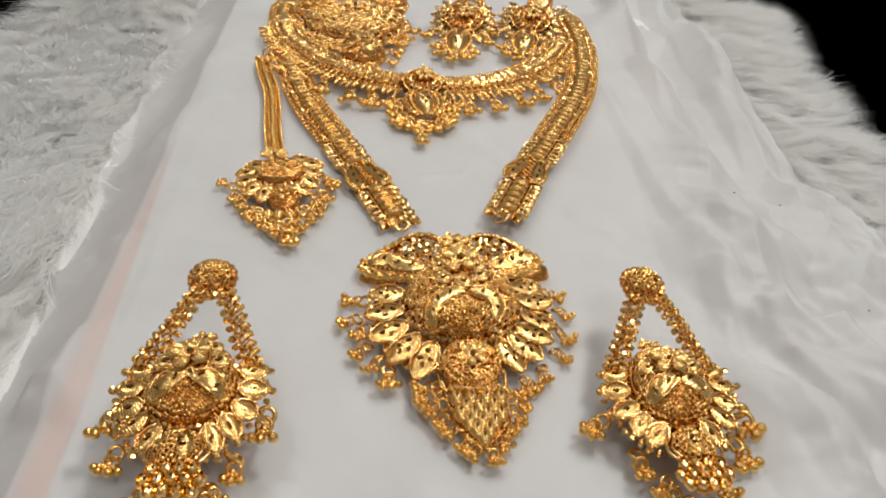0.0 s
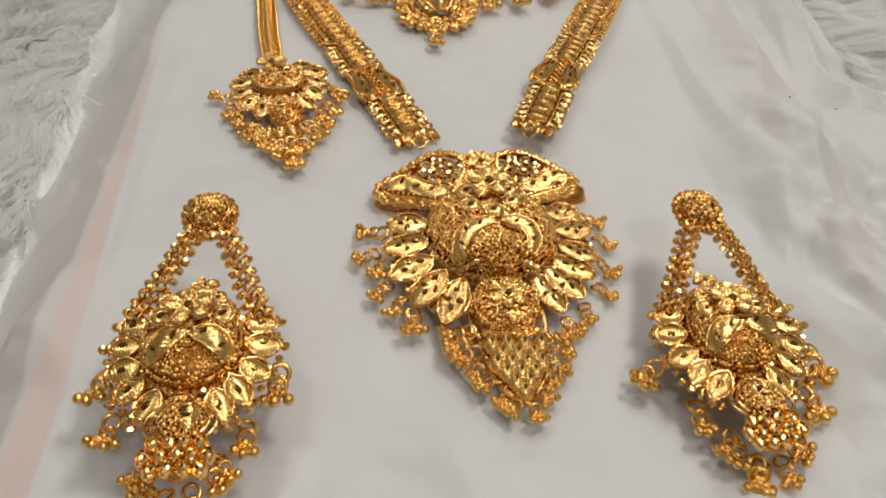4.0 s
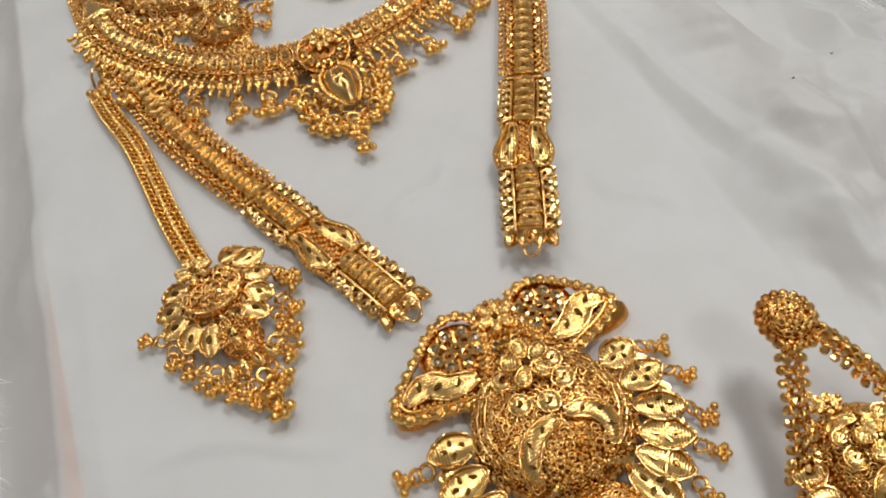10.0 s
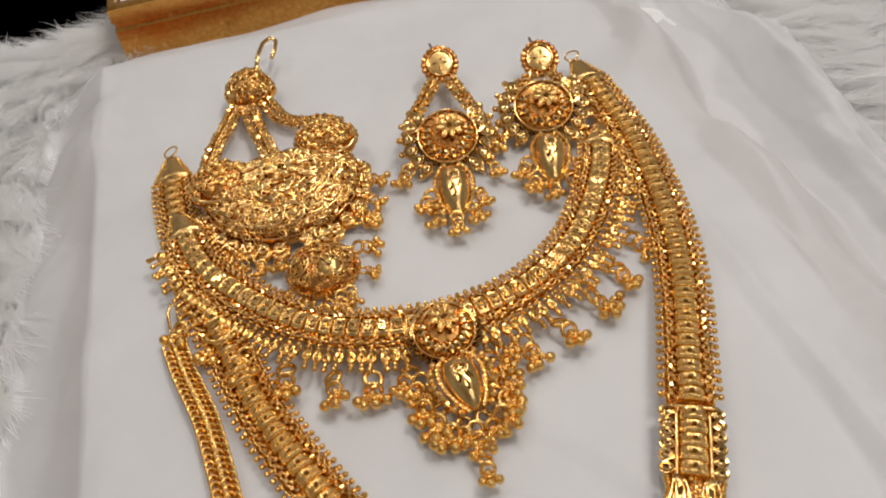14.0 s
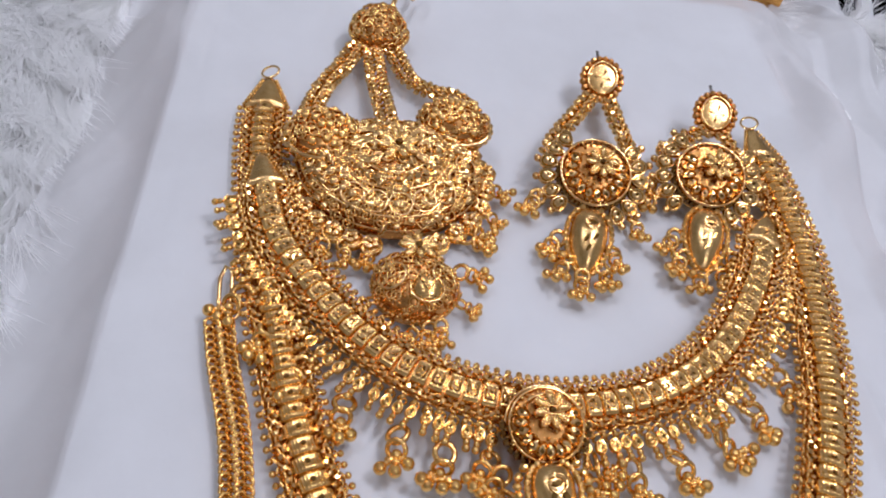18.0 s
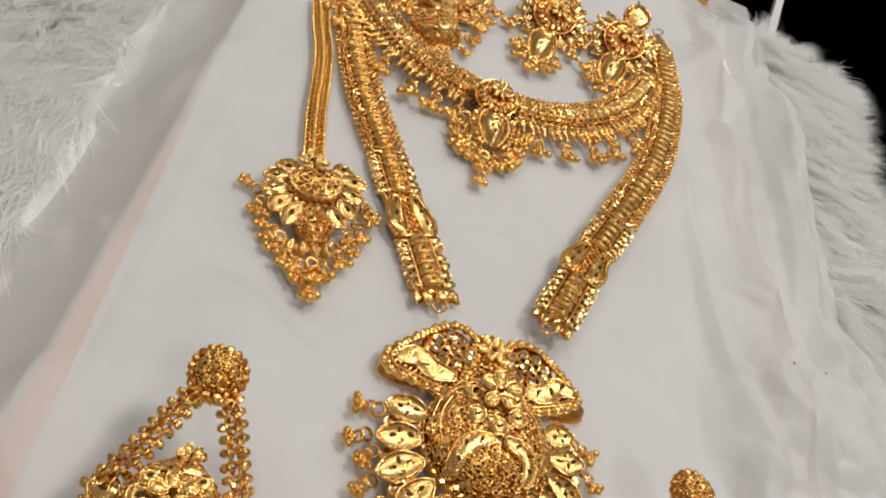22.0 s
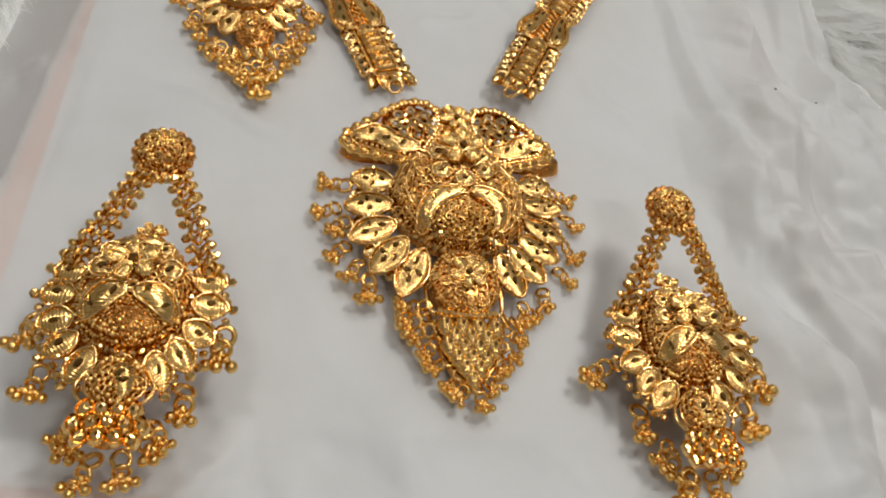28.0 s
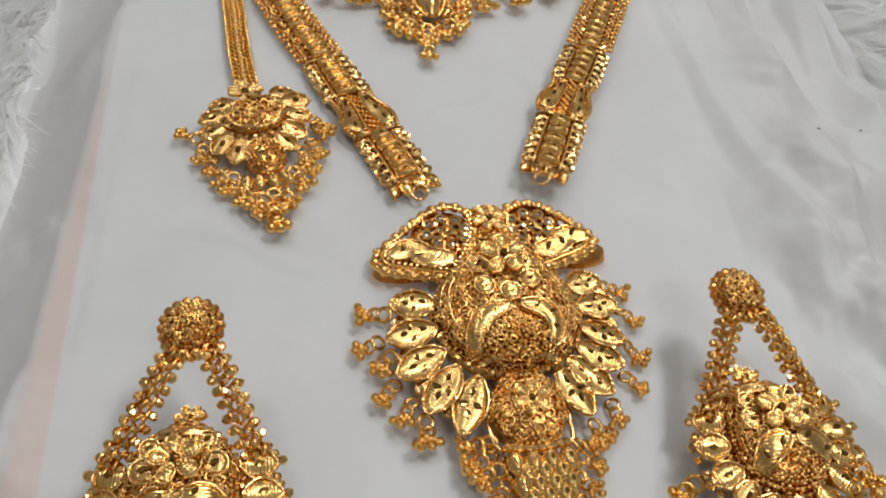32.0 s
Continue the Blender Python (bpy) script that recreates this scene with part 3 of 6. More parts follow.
for px, py in ((0.1441, 0.1172), (0.1296, 0.0738), (0.1623, 0.0891), (0.176, 0.031)):
    speck = new("lint_speck", Geo().add(bead(0.0006, 6, 4), Matrix.Diagonal((1.0, 0.6, 0.3, 1))).mesh("lint_speck", LINT))
    speck.location = (px, py, float(paper_height(np.array([px]), np.array([py]))[0]) + 0.0002)
    tagged(speck, "tiny dark speck of lint on the white paper", "speck", "specks on the paper")

# ---------------------------------------------------------------- gold-edged tray behind
tray = thing("tray", "shallow gold foil tray with a white lining", "tray", M(0.050, 0.505, -0.034, -1))
TX, TY, TH = 0.131, 0.088, 0.047


def tray_rail(length):
    """A moulded wall along x, outside face towards -y."""
    prof = [(0, 0), (0.0, 0.034), (0.0012, 0.035), (0.0012, 0.0375), (0.0, 0.0385), (0.0, 0.0455), (0.001, TH), (0.0042, TH), (0.005, 0.0455), (0.005, 0.0)]
    k = len(prof)
    v = []
    for sx, cut in ((-1, 1), (1, -1)):
        for y, z in prof:
            v.append((sx * length / 2 + cut * y, y, z))
    q = [(i, (i + 1) % k, k + (i + 1) % k, k + i) for i in range(k)]
    return shape(v, q)


for name, ln, m in (("front_wall", 2 * TX, M(0, -TY)), ("back_wall", 2 * TX, M(0, TY, 0, 180)), ("side_wall", 2 * TY, M(TX, 0, 0, 90)), ("side_wall", 2 * TY, M(-TX, 0, 0, -90))):
    part(name, tray_rail(ln), FOIL, tray, "", m, True)
block("lining", (-TX + 0.0056, TX - 0.0056, -TY + 0.0056, TY - 0.0056, 0.03, 0.0435), WHITE_BOARD, tray, 0.0012, "smooth white lining")

# pale trim lying on the table behind
strip = thing("edge_trim", "narrow white trim strip on the dark table behind the box", "trim strip", M(0.2445, 0.4168, TABLE, -21.5))
block("blade", (-0.0035, 0.0035, 0.0, 0.22, 0.0, 0.006), PLASTIC, strip, 0.001)

# ---------------------------------------------------------------- jewellery: shared pieces
B07, B09, B05 = bead(0.0007, 8, 5), bead(0.0009, 9, 6), bead(0.0005, 7, 4)
B03, B04 = bead(0.0003, 6, 4), bead(0.0004, 6, 4)
R13 = ring(0.0011, 0.00028, 10, 5)
TIP, NUT_B = bead(0.00118, 7, 4), bead(0.00112, 6, 3)


def arch_plate(along, across, h, tilt=0.0):
    """One arched link: along x, across y, with raised lips at both ends."""
    def f(u, v):
        s, a = 2 * v - 1, 2 * u - 1
        z = h * (1 - 0.75 * np.abs(s) ** 2.6) + 0.00034 * (np.abs(a) > 0.6) * (np.abs(s) < 0.95) + tilt * u
        return a * along / 2, s * across / 2 * (1 - 0.06 * a ** 2), z
    return slab(f, 6, 8, 0.0004)


def cut_mark(L, W):
    """A small sunk lens-shaped diamond cut."""
    return grid(lambda u, v: ((2 * u - 1) * L / 2, (2 * v - 1) * W / 2 * (1 - (2 * u - 1) ** 2 * 0.9), 0.00012 * (np.abs(2 * v - 1) - 0.5)), 6, 3)


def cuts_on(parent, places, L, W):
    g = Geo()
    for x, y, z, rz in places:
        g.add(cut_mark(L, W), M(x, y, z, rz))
    # the marks get their dark reflection from the base colour
    return part("diamond_cut", g, DARK_REFLECTION, parent, "polished diamond-cut marks, their dark reflections put into the colour", None, True, "stuff")


def box_link(along, across, h):
    """One arched link with a raised frame round a sunk window."""
    def f(u, v):
        a, q = 2 * u - 1, 2 * v - 1
        window = (np.abs(a) < 0.62) & (np.abs(q) < 0.62)
        z = h * (1 - 0.8 * np.abs(q) ** 2.4) - 0.0008 * window
        return a * along / 2, q * across / 2, z
    return slab(f, 10, 12, 0.0012)


PLATE = Geo().add(arch_plate(0.0041, 0.0072, 0.0020, 0.0011)).mesh("plate", ENGRAVED)
PLATE_B = Geo().add(box_link(0.0036, 0.0070, 0.0020)).mesh("plate", ENGRAVED)
SPARK = Geo().add(grid(lambda u, v: ((2 * u - 1) * 0.0010, (2 * v - 1) * 0.0017, 0.00035 * np.cos(2 * np.pi * u) * np.cos(3 * np.pi * v)), 4, 6)).mesh("bright_cut", POLISHED, True)
# small cut with its dark reflection painted in
PIP = Geo().add(cut_mark(0.0014, 0.0011)).mesh("dark_cut", DARK_REFLECTION, True)


def border(g, nuts, path, s0, s1, side, step, w0, rnd):
    """Woven links with bright nuts and ball tips along one side of a strap."""
    n = int((s1 - s0) / step)
    for i in range(n):
        s = s0 + (i + 0.5) * step
        for k, (w, z) in enumerate(((w0 + 0.0003, 0.0016), (w0 + 0.0014, 0.0019), (w0 + 0.0025, 0.0014))):
            x, y, a = path.at(s + (k % 2) * step / 2, side * w)
            g.add(R13, M(x, y, z, a + rnd.uniform(-25, 25), 55 * side + rnd.uniform(-20, 20), rnd.uniform(-20, 20), 1.1))
        x, y, a = path.at(s, side * (w0 + 0.0014))
        nuts.add(STUD, M(x, y, 0.0022 + rnd.uniform(-0.0003, 0.0003), rnd.uniform(0, 70), rnd.uniform(-30, 30), rnd.uniform(-30, 30)))
        x, y, a = path.at(s + step / 2, side * (w0 + 0.0004))
        nuts.add(STUD, M(x, y, 0.0025, rnd.uniform(0, 70), rnd.uniform(-30, 30), 0, 0.8))
        x, y, a = path.at(s, side * (w0 + 0.0042))
        tip_x, tip_y, tip_z = x, y, 0.0015 + rnd.uniform(-0.0003, 0.0003)
        g.add(B09, M(tip_x, tip_y, tip_z, a))
        bx, by, _ = path.at(s, side * (w0 + 0.0024))
        g.add(tube([(bx, by, 0.0016), (tip_x, tip_y, tip_z)], 0.00045, 5))


STUD = bead(0.0010, 5, 3)


def cap_plate(L, W0, W1):
    def f(u, v):
        s = 2 * v - 1
        w = (W0 + (W1 - W0) * u) / 2
        return u * L, s * w, 0.0018 * (1 - s ** 2) * (0.5 + 0.5 * u) + 0.0006 + 0.0004 * (np.abs(s) > 0.75)
    return slab(f, 6, 8, 0.0006)


def cap_end(parent, path, s, L, W, rnd, hoop=True):
    x, y, a = path.at(s)
    cap = part("end_cap", cap_plate(L, 0.003, W), SATIN, parent, "smooth triangular end cap", M(x, y, 0.002, a))
    g = Geo()
    for sd in (-1, 1):
        for k in range(9):
            u = (k + 0.5) / 9
            g.add(B07, M(u * L, sd * (0.0015 + (W / 2 - 0.0015) * u + 0.0005), 0.0006))
    part("rim_bead", g, GOLD, cap, "", None, False, "stuff")
    if hoop:
        part("ring", ring(0.0029, 0.0004, 22, 7), POLISHED, cap, "plain round hanging ring", M(-0.0032, 0, 0.0012, 0, 18, 0))


def lotus(parent, path, s0, L, rnd):
    """Clasp of two S-shaped leaves edged with beads."""
    x, y, a = path.at(s0)
    base = part("clasp", dome(L / 2, 0.0046, 0.0005, 24, 4), GAP_SHADE, parent, "clasp with two curved leaf plates", M(x + L / 2 * math.cos(radians(a)), y + L / 2 * math.sin(radians(a)), 0.0012, a))
    edge = Geo()
    for sd in (-1, 1):
        def leaf(u, v, sd=sd):
            t, q = u, 2 * v - 1
            sway = np.sin(2 * np.pi * (t - 0.45))
            mid = 0.0044 + 0.0009 * sway
            w = (0.0028 + 0.0004 * sway) * np.sin(np.pi * np.clip(t, 0.07, 0.93)) ** 0.35
            return (t - 0.5) * L, sd * (mid + q * w), 0.0016 + 0.0011 * (1 - q ** 2) + 0.0004 * (np.abs(q) > 0.8)
        s = slab(leaf, 14, 6, 0.0004)
        if sd < 0:
            s = shape(s[0], s[1][:, ::-1])
        lf = part("leaf_plate", s, ENGRAVED, base)
        cuts_on(lf, [(dx * L, sd * (0.0045 + 0.0008 * math.sin(2 * math.pi * (dx + 0.05))), 0.00285, 14 * sd) for dx in (-0.28, -0.02, 0.24)], 0.0026, 0.0011)
        for k in range(13):
            t = (k + 0.5) / 13
            edge.add(bead(0.001, 6, 4), M((t - 0.5) * L, sd * (0.0076 + 0.0011 * math.sin(2 * math.pi * (t - 0.45))), 0.0017, 30 * k))
        part("rim", tube([((t - 0.5) * L, sd * (0.0045 + 0.0008 * math.sin(2 * math.pi * (t - 0.45)) + q * (0.0028 + 0.0004 * math.sin(2 * math.pi * (t - 0.45))) * math.sin(math.pi * t) ** 0.35), 0.0026) for t, q in [(k / 12, 1) for k in range(1, 12)] + [(k / 12, -1) for k in range(11, 0, -1)]], 0.00034, 6, True), POLISHED, lf)
    for k in range(22):
        edge.add(B07, M((k / 21 - 0.5) * L * 0.94, 0.0010 * (-1, 0, 1)[k % 3], 0.0020))
    part("edge_bead", edge, GOLD, base, "", None, False, "stuff")


def ribbon(path, width, z, s0=0.012):
    """A thin arched band that follows a line of the plan."""
    def f(u, v):
        out = np.array([[path.at(s0 + uu * (path.length - s0 - 0.001), (2 * vv - 1) * width / 2)[:2] for uu, vv in zip(ru, rv)] for ru, rv in zip(u, v)])
        return out[..., 0], out[..., 1], z * (1 - 0.5 * (2 * v - 1) ** 2)
    s = slab(f, 70, 4, 0.0002)
    return shape(s[0], s[1][:, ::-1] if s[0][1][1] > 1e9 else s[1])


def limb(parent, pts, lotus_at, lotus_len, seed, end_open, raised=0.0):
    """Half of the long strap: cap, links, framed links, clasp, framed links and bell end."""
    rnd = random.Random(seed)
    p = Path(pts)
    first = set(parent.children)
    cap_end(parent, p, 0.0, 0.014, 0.0135, rnd)
    s_l = min(np.linspace(0, p.length, 800), key=lambda s: math.dist(p.at(s)[:2], lotus_at))
    s_a = s_l - 0.0205
    g, nuts = Geo(), Geo()
    for sd in (-1, 1):
        border(g, nuts, p, 0.013, s_a - 0.0005, sd, 0.0029, 0.0038, rnd)
    part("woven_border", g, GOLD, parent, "woven link border with ball tips", None, False, "stuff")
    part("border_nut", nuts, POLISHED, parent, "bright faceted nuts in the weave", None, True, "stuff")
    rows = []
    s = 0.0155
    while s < s_a - 0.001:
        rows.append(s)
        s += 0.0045
    for base, end in ((s_a, s_l - 0.0005), (s_l + lotus_len, p.length - 0.001)):
        n = max(1, round((end - base) / 0.0044))
        rows += [base + (k + 0.5) * (end - base) / n for k in range(n)]
    for s in rows:
        x, y, a = p.at(s)
        pl = link("plate", PLATE, parent, M(x, y, 0.0022, a))
        link("dark_cut", PIP, pl, M(-0.0002, rnd.uniform(-0.0003, 0.0003), 0.00265, 90 + rnd.uniform(-20, 20)))
    cup_mesh = Geo().add(petal(0.0044, 0.0036, 0.0012, 0.0003, 0.7, 0.55, DISHED)).mesh("shell_cup", POLISHED)
    # cut on each cup, reflection of the dark room in its colour
    cut_mesh = Geo().add(cut_mark(0.0015, 0.0009)).mesh("dark_cut", DARK_REFLECTION, True)
    for base, end in ((s_a, s_l), (s_l + lotus_len, p.length)):
        for sd in (-1, 1):
            part("side_rail", tube([(*p.at(s, sd * 0.0043)[:2], 0.0026) for s in np.linspace(base, end, 9)], 0.0006, 6), POLISHED, parent)
            n = int(round((end - base) / 0.0036))
            for i in range(n):
                x, y, a = p.at(base + (i + 0.5) * (end - base) / n, sd * 0.0046)
                cup = link("shell_cup", cup_mesh, parent, M(x, y, 0.0024, a + (18 if sd > 0 else 162), -14 + rnd.uniform(-8, 8), rnd.uniform(-12, 12)))
                link("dark_cut", cut_mesh, cup, M(0, 0.0020, 0.0013, 90))
        part("cross_bar", tube([(*p.at(base, w)[:2], 0.0032) for w in np.linspace(-0.0066, 0.0066, 7)], 0.0005, 6), POLISHED, parent)
    lotus(parent, p, s_l, lotus_len, rnd)
    # band in the darker gold, so that gaps between links read as shaded
    part("backing_strap", ribbon(p, 0.0128, 0.0016), GAP_SHADE, parent)
    x, y, a = p.at(p.length)
    ca, sa = math.cos(radians(a)), math.sin(radians(a))
    for w, rz, ry in ((-0.0046, 30, 40), (-0.0018, 10, 12), (0.0018, -10, 12), (0.0046, -30, 40)):
        part("bell_petal", petal(0.0066, 0.0044, 0.0010, 0.0003, 0.95, 0.4, DISHED), POLISHED, parent, "flared pointed petal of the strap end", M(x - w * sa, y + w * ca, 0.0030 - abs(w) * 0.2, a - 90 - rz, 16 if end_open else 2, ry * (1 if w > 0 else -1)))
    part("ring", ring(0.0024, 0.00048, 18, 7), POLISHED, parent, "joining ring", M(x + 0.0066 * ca, y + 0.0066 * sa, 0.0034, a, 24, 12))
    part("ring", ring(0.0017, 0.00045, 16, 7), POLISHED, parent, "joining ring", M(x + 0.0030 * ca, y + 0.0030 * sa, 0.0030, a, 75, 0))
    for ob in parent.children:
        if raised and ob not in first:
            ob.location.z += raised


def rope(g, rx, ry, z, n, s, a0=0.0, a1=360.0):
    for i in range(n):
        a = radians(a0 + (a1 - a0) * (i + 0.5) / n)
        g.add(s, M(rx * math.cos(a), ry * math.sin(a), z, math.degrees(a)))


def aim(base, tip):
    """A place at base whose y axis runs to tip and whose z axis leans up."""
    b, t = Vector(base), Vector(tip)
    y = (t - b).normalized()
    x = y.cross(Vector((0, 0, 1))).normalized()
    z = x.cross(y)
    return Matrix(((x.x, y.x, z.x, b.x), (x.y, y.y, z.y, b.y), (x.z, y.z, z.z, b.z), (0, 0, 0, 1)))


def eye_plate(L, W, fat=0.5, sharp=0.72):
    """Half-breadth of an almond plate along its length."""
    return lambda t: W / 2 * math.sin(math.pi * t ** (math.log(0.5) / math.log(fat))) ** sharp


def eye_petal(parent, base, tip, W, marks=1, seed=0, h=0.0008, name="petal"):
    """A ribbed almond plate in a raised wire rim, with dark cuts and bright facets along its outer half."""
    r = random.Random(seed)
    L = (Vector(tip) - Vector(base)).length
    half = eye_plate(L, W)

    def f(u, v):
        t, q = 0.02 + 0.96 * u, 2 * v - 1
        w = W / 2 * np.sin(np.pi * t) ** 0.72
        return q * w, t * L, h * (1 - q ** 2) * np.sin(np.pi * t) ** 0.5 + 0.0001
    s_ = slab(f, 10, 6, 0.0009)
    ob = part(name, shape(s_[0], s_[1][:, ::-1]), ENGRAVED, parent, "", aim(base, tip) @ pose(0, 0, 0, 0, r.uniform(-9, 9), r.uniform(-4, 4)))
    edge = [(half(t), t * L, 0.0003) for t in np.linspace(0.02, 0.98, 9)] + [(-half(t), t * L, 0.0003) for t in np.linspace(0.98, 0.02, 9)]
    part("rim", tube(edge, 0.00042, 5, True), POLISHED, ob)
    if marks == 1:
        cuts_on(ob, [(r.uniform(-0.0003, 0.0003), L * 0.5, h * 1.04 + 0.0002, 90 + r.uniform(-15, 15))], L * 0.27, L * 0.16)
    else:
        spots = [(0.0, 0.66, 90), (0.2, 0.52, 20), (-0.2, 0.5, 150), (0.05, 0.3, 70), (-0.12, 0.8, 40)][:marks]
        cuts_on(ob, [(a * W, b * L, h * (1 - (2 * a) ** 2) * math.sin(math.pi * b) ** 0.5 + 0.0003, c + r.uniform(-25, 25)) for a, b, c in spots], L * 0.15, L * 0.085)
    g = Geo()
    for q in (-1, 1):
        for t in (0.55, 0.7, 0.84):
            g.add(bead(0.00058, 5, 3), M(q * half(t), t * L, 0.0005, 70 * t * 9, 25 * q, 10))
    part("rim_facet", g, POLISHED, ob, "bright-cut rim facets", None, True, "stuff")
    return ob


DISC = shape(*[k for k in Geo().add(bead(0.00125, 7, 4), Matrix.Diagonal((1, 1, 0.75, 1))).shape()])
STUB = bead(0.001, 5, 3)
LOOP = ring(0.00125, 0.00044, 10, 5)


def nut_strap(parent, pts, width, seed, name="strap", step=0.0026):
    """A supple strap: faceted discs along both edges, linked across by small rings and bright nuts."""
    r = random.Random(seed)
    p = np.array(pts, dtype=float)
    flat = Path(p[:, :2])
    n = max(3, int(flat.length / step))
    key = np.concatenate([[0], np.cumsum(np.linalg.norm(np.diff(p[:, :2], axis=0), axis=1))])
    links, nuts = Geo(), Geo()
    for i in range(n + 1):
        s_ = flat.length * i / n
        z = float(np.interp(s_, key * flat.length / key[-1], p[:, 2]))
        for sd in (-1, 1):
            x, y, a = flat.at(s_, sd * width / 2)
            nuts.add(DISC, M(x, y, z + r.uniform(-0.0004, 0.0004), a + r.uniform(-40, 40), r.uniform(-40, 40), r.uniform(-40, 40)))
            x, y, a = flat.at(s_ + step / 2, sd * width * 0.24)
            nuts.add(STUB, M(x, y, z + 0.0009, r.uniform(0, 70), r.uniform(-25, 25), r.uniform(-25, 25), r.uniform(0.9, 1.2)))
            x, y, a = flat.at(s_ + step * 0.1, sd * width * 0.27)
            links.add(LOOP, M(x, y, z + 0.0002, a + r.uniform(-20, 20), 62 * sd + r.uniform(-15, 15)))
        x, y, a = flat.at(s_ + step / 2, 0)
        links.add(LOOP, M(x, y, z + 0.0003, a + r.uniform(-20, 20), r.uniform(40, 75)))
    ob = part(name, links, GOLD, parent, "strap of linked gold rings", None, False, "stuff")
    part("nut", nuts, POLISHED, ob, "bright faceted nuts and disc tips", None, True, "stuff")
    return ob


def egg(rx, up, low, h, nu=40, nv=9, p=2.2, skirt=0.006):
    """A dome with its own reach to the back and to the front; its side drops by the skirt."""
    def f(u, v):
        rr = np.clip(v * 1.12, 0, 1)
        s_ = np.sin(2 * np.pi * u)
        z = h * np.clip(1 - rr ** p, 0, 1) ** (1 / p) - skirt * np.clip((v * 1.12 - 1) / 0.12, 0, 1)
        return rx * rr * np.cos(2 * np.pi * u), rr * np.where(s_ > 0, up, low) * s_, z
    return grid(f, nu, nv, True)


def egg_height(rx, up, low, h, p=2.2):
    def z(x, y):
        k = math.hypot(x / rx, y / (up if y > 0 else low))
        return h * max(0.0, 1 - k ** p) ** (1 / p)
    return z


def strew(g, height, shapes, count, seed, box, gap=0.0, lift=0.0003, keep=None):
    """Lay small shapes over a curved body, turned to its slope, no two nearer than the gap."""
    r = random.Random(seed)
    done = []
    tries = 0
    while len(done) < count and tries < count * 40:
        tries += 1
        x, y = r.uniform(box[0], box[1]), r.uniform(box[2], box[3])
        z = height(x, y)
        if z <= 0 or (keep and not keep(x, y)):
            continue
        if gap and any((x - a) ** 2 + (y - b) ** 2 < gap * gap for a, b in done):
            continue
        done.append((x, y))
        e = 0.0003
        n = Vector((height(x - e, y) - height(x + e, y), height(x, y - e) - height(x, y + e), 2 * e)).normalized()
        g.add(r.choice(shapes), Matrix.Translation(Vector((x, y, z)) + n * lift) @ n.to_track_quat("Z", "Y").to_matrix().to_4x4() @ pose(0, 0, 0, r.uniform(-12, 12), r.uniform(-12, 12), r.uniform(0, 360)))


def bead_wire(g, pts, s_, step):
    """Granulated wire: beads set close along a line in space."""
    p = np.array(pts, dtype=float)
    d = np.concatenate([[0], np.cumsum(np.linalg.norm(np.diff(p, axis=0), axis=1))])
    for k in np.arange(0, d[-1], step):
        g.add(s_, Matrix.Translation([float(np.interp(k, d, p[:, i])) for i in range(3)]))


def band_leaf(parent, pts, width, height, label, marks, lift=0.0008):
    """A ribbed leaf that follows a line over a curved body, with a wire rim and dark cuts."""
    path = Path(pts)

    def f(u, v):
        out = []
        for ru, rv in zip(u, v):
            row = []
            for t, k in zip(ru, rv):
                q = 2 * k - 1
                w = width / 2 * math.sin(math.pi * min(max(0.06 + 0.88 * t, 0.0), 1.0)) ** 0.55
                x, y, _ = path.at(t * path.length, q * w)
                row.append((x, y, height(x, y) + lift + 0.0007 * (1 - q * q)))
            out.append(row)
        out = np.array(out)
        return out[..., 0], out[..., 1], out[..., 2]
    lf = part("leaf", slab(f, 16, 6, 0.0), ENGRAVED, parent, label)
    edge = []
    for q in (1, -1):
        for t in (np.linspace(0, 1, 11) if q > 0 else np.linspace(1, 0, 11)):
            w = width / 2 * math.sin(math.pi * (0.06 + 0.88 * t)) ** 0.55
            x, y, _ = path.at(t * path.length, q * w)
            edge.append((x, y, height(x, y) + lift + 0.0002))
    part("rim", tube(edge, 0.00036, 5, True), POLISHED, lf)
    spots = []
    for k in range(marks):
        x, y, a = path.at(path.length * (0.25 + 0.5 * k / max(1, marks - 1)), 0.0004 * (-1) ** k)
        spots.append((x, y, height(x, y) + lift + 0.00085, a + 55))
    cuts_on(lf, spots, width * 0.42, width * 0.2)
    return lf


def cup_flower(parent, name, x, y, z, r, label="", m=None):
    """A small round cup with a ribbed bowl, wire rim and dark pip."""
    cup = part(name, Geo().add(dome(r, r * 0.95, r * 0.32, 14, 4)), ENGRAVED, parent, label, m or M(x, y, z))
    part("rim", ring(r * 0.93, 0.0003, 16, 5), POLISHED, cup, "", M(0, 0, 0.0003))
    cuts_on(cup, [(0, 0, r * 0.34, 30)], r * 0.75, r * 0.5)
    return cup


def bloom(parent, x, y, z, r, n=5, tilt=0.0, turn=0.0, label="raised gold flower"):
    """An open flower of separate cupped petals round a faceted pip."""
    ob = part("flower", bead(r * 0.2, 7, 4), DARK_REFLECTION, parent, label, M(x, y, z + r * 0.22, 0, tilt), True)
    for i in range(n):
        a = radians(turn + 360 * i / n)
        b = (0.14 * r * math.cos(a), 0.14 * r * math.sin(a), -r * 0.12)
        t = (r * math.cos(a), r * math.sin(a), r * 0.10 * (-1) ** i)
        p = part("petal", petal(r * 0.9, r * 3.5 / n, r * 0.16, 0.0003, 0.6, 0.6, DISHED), ENGRAVED, ob, "", aim(b, t))
    return ob


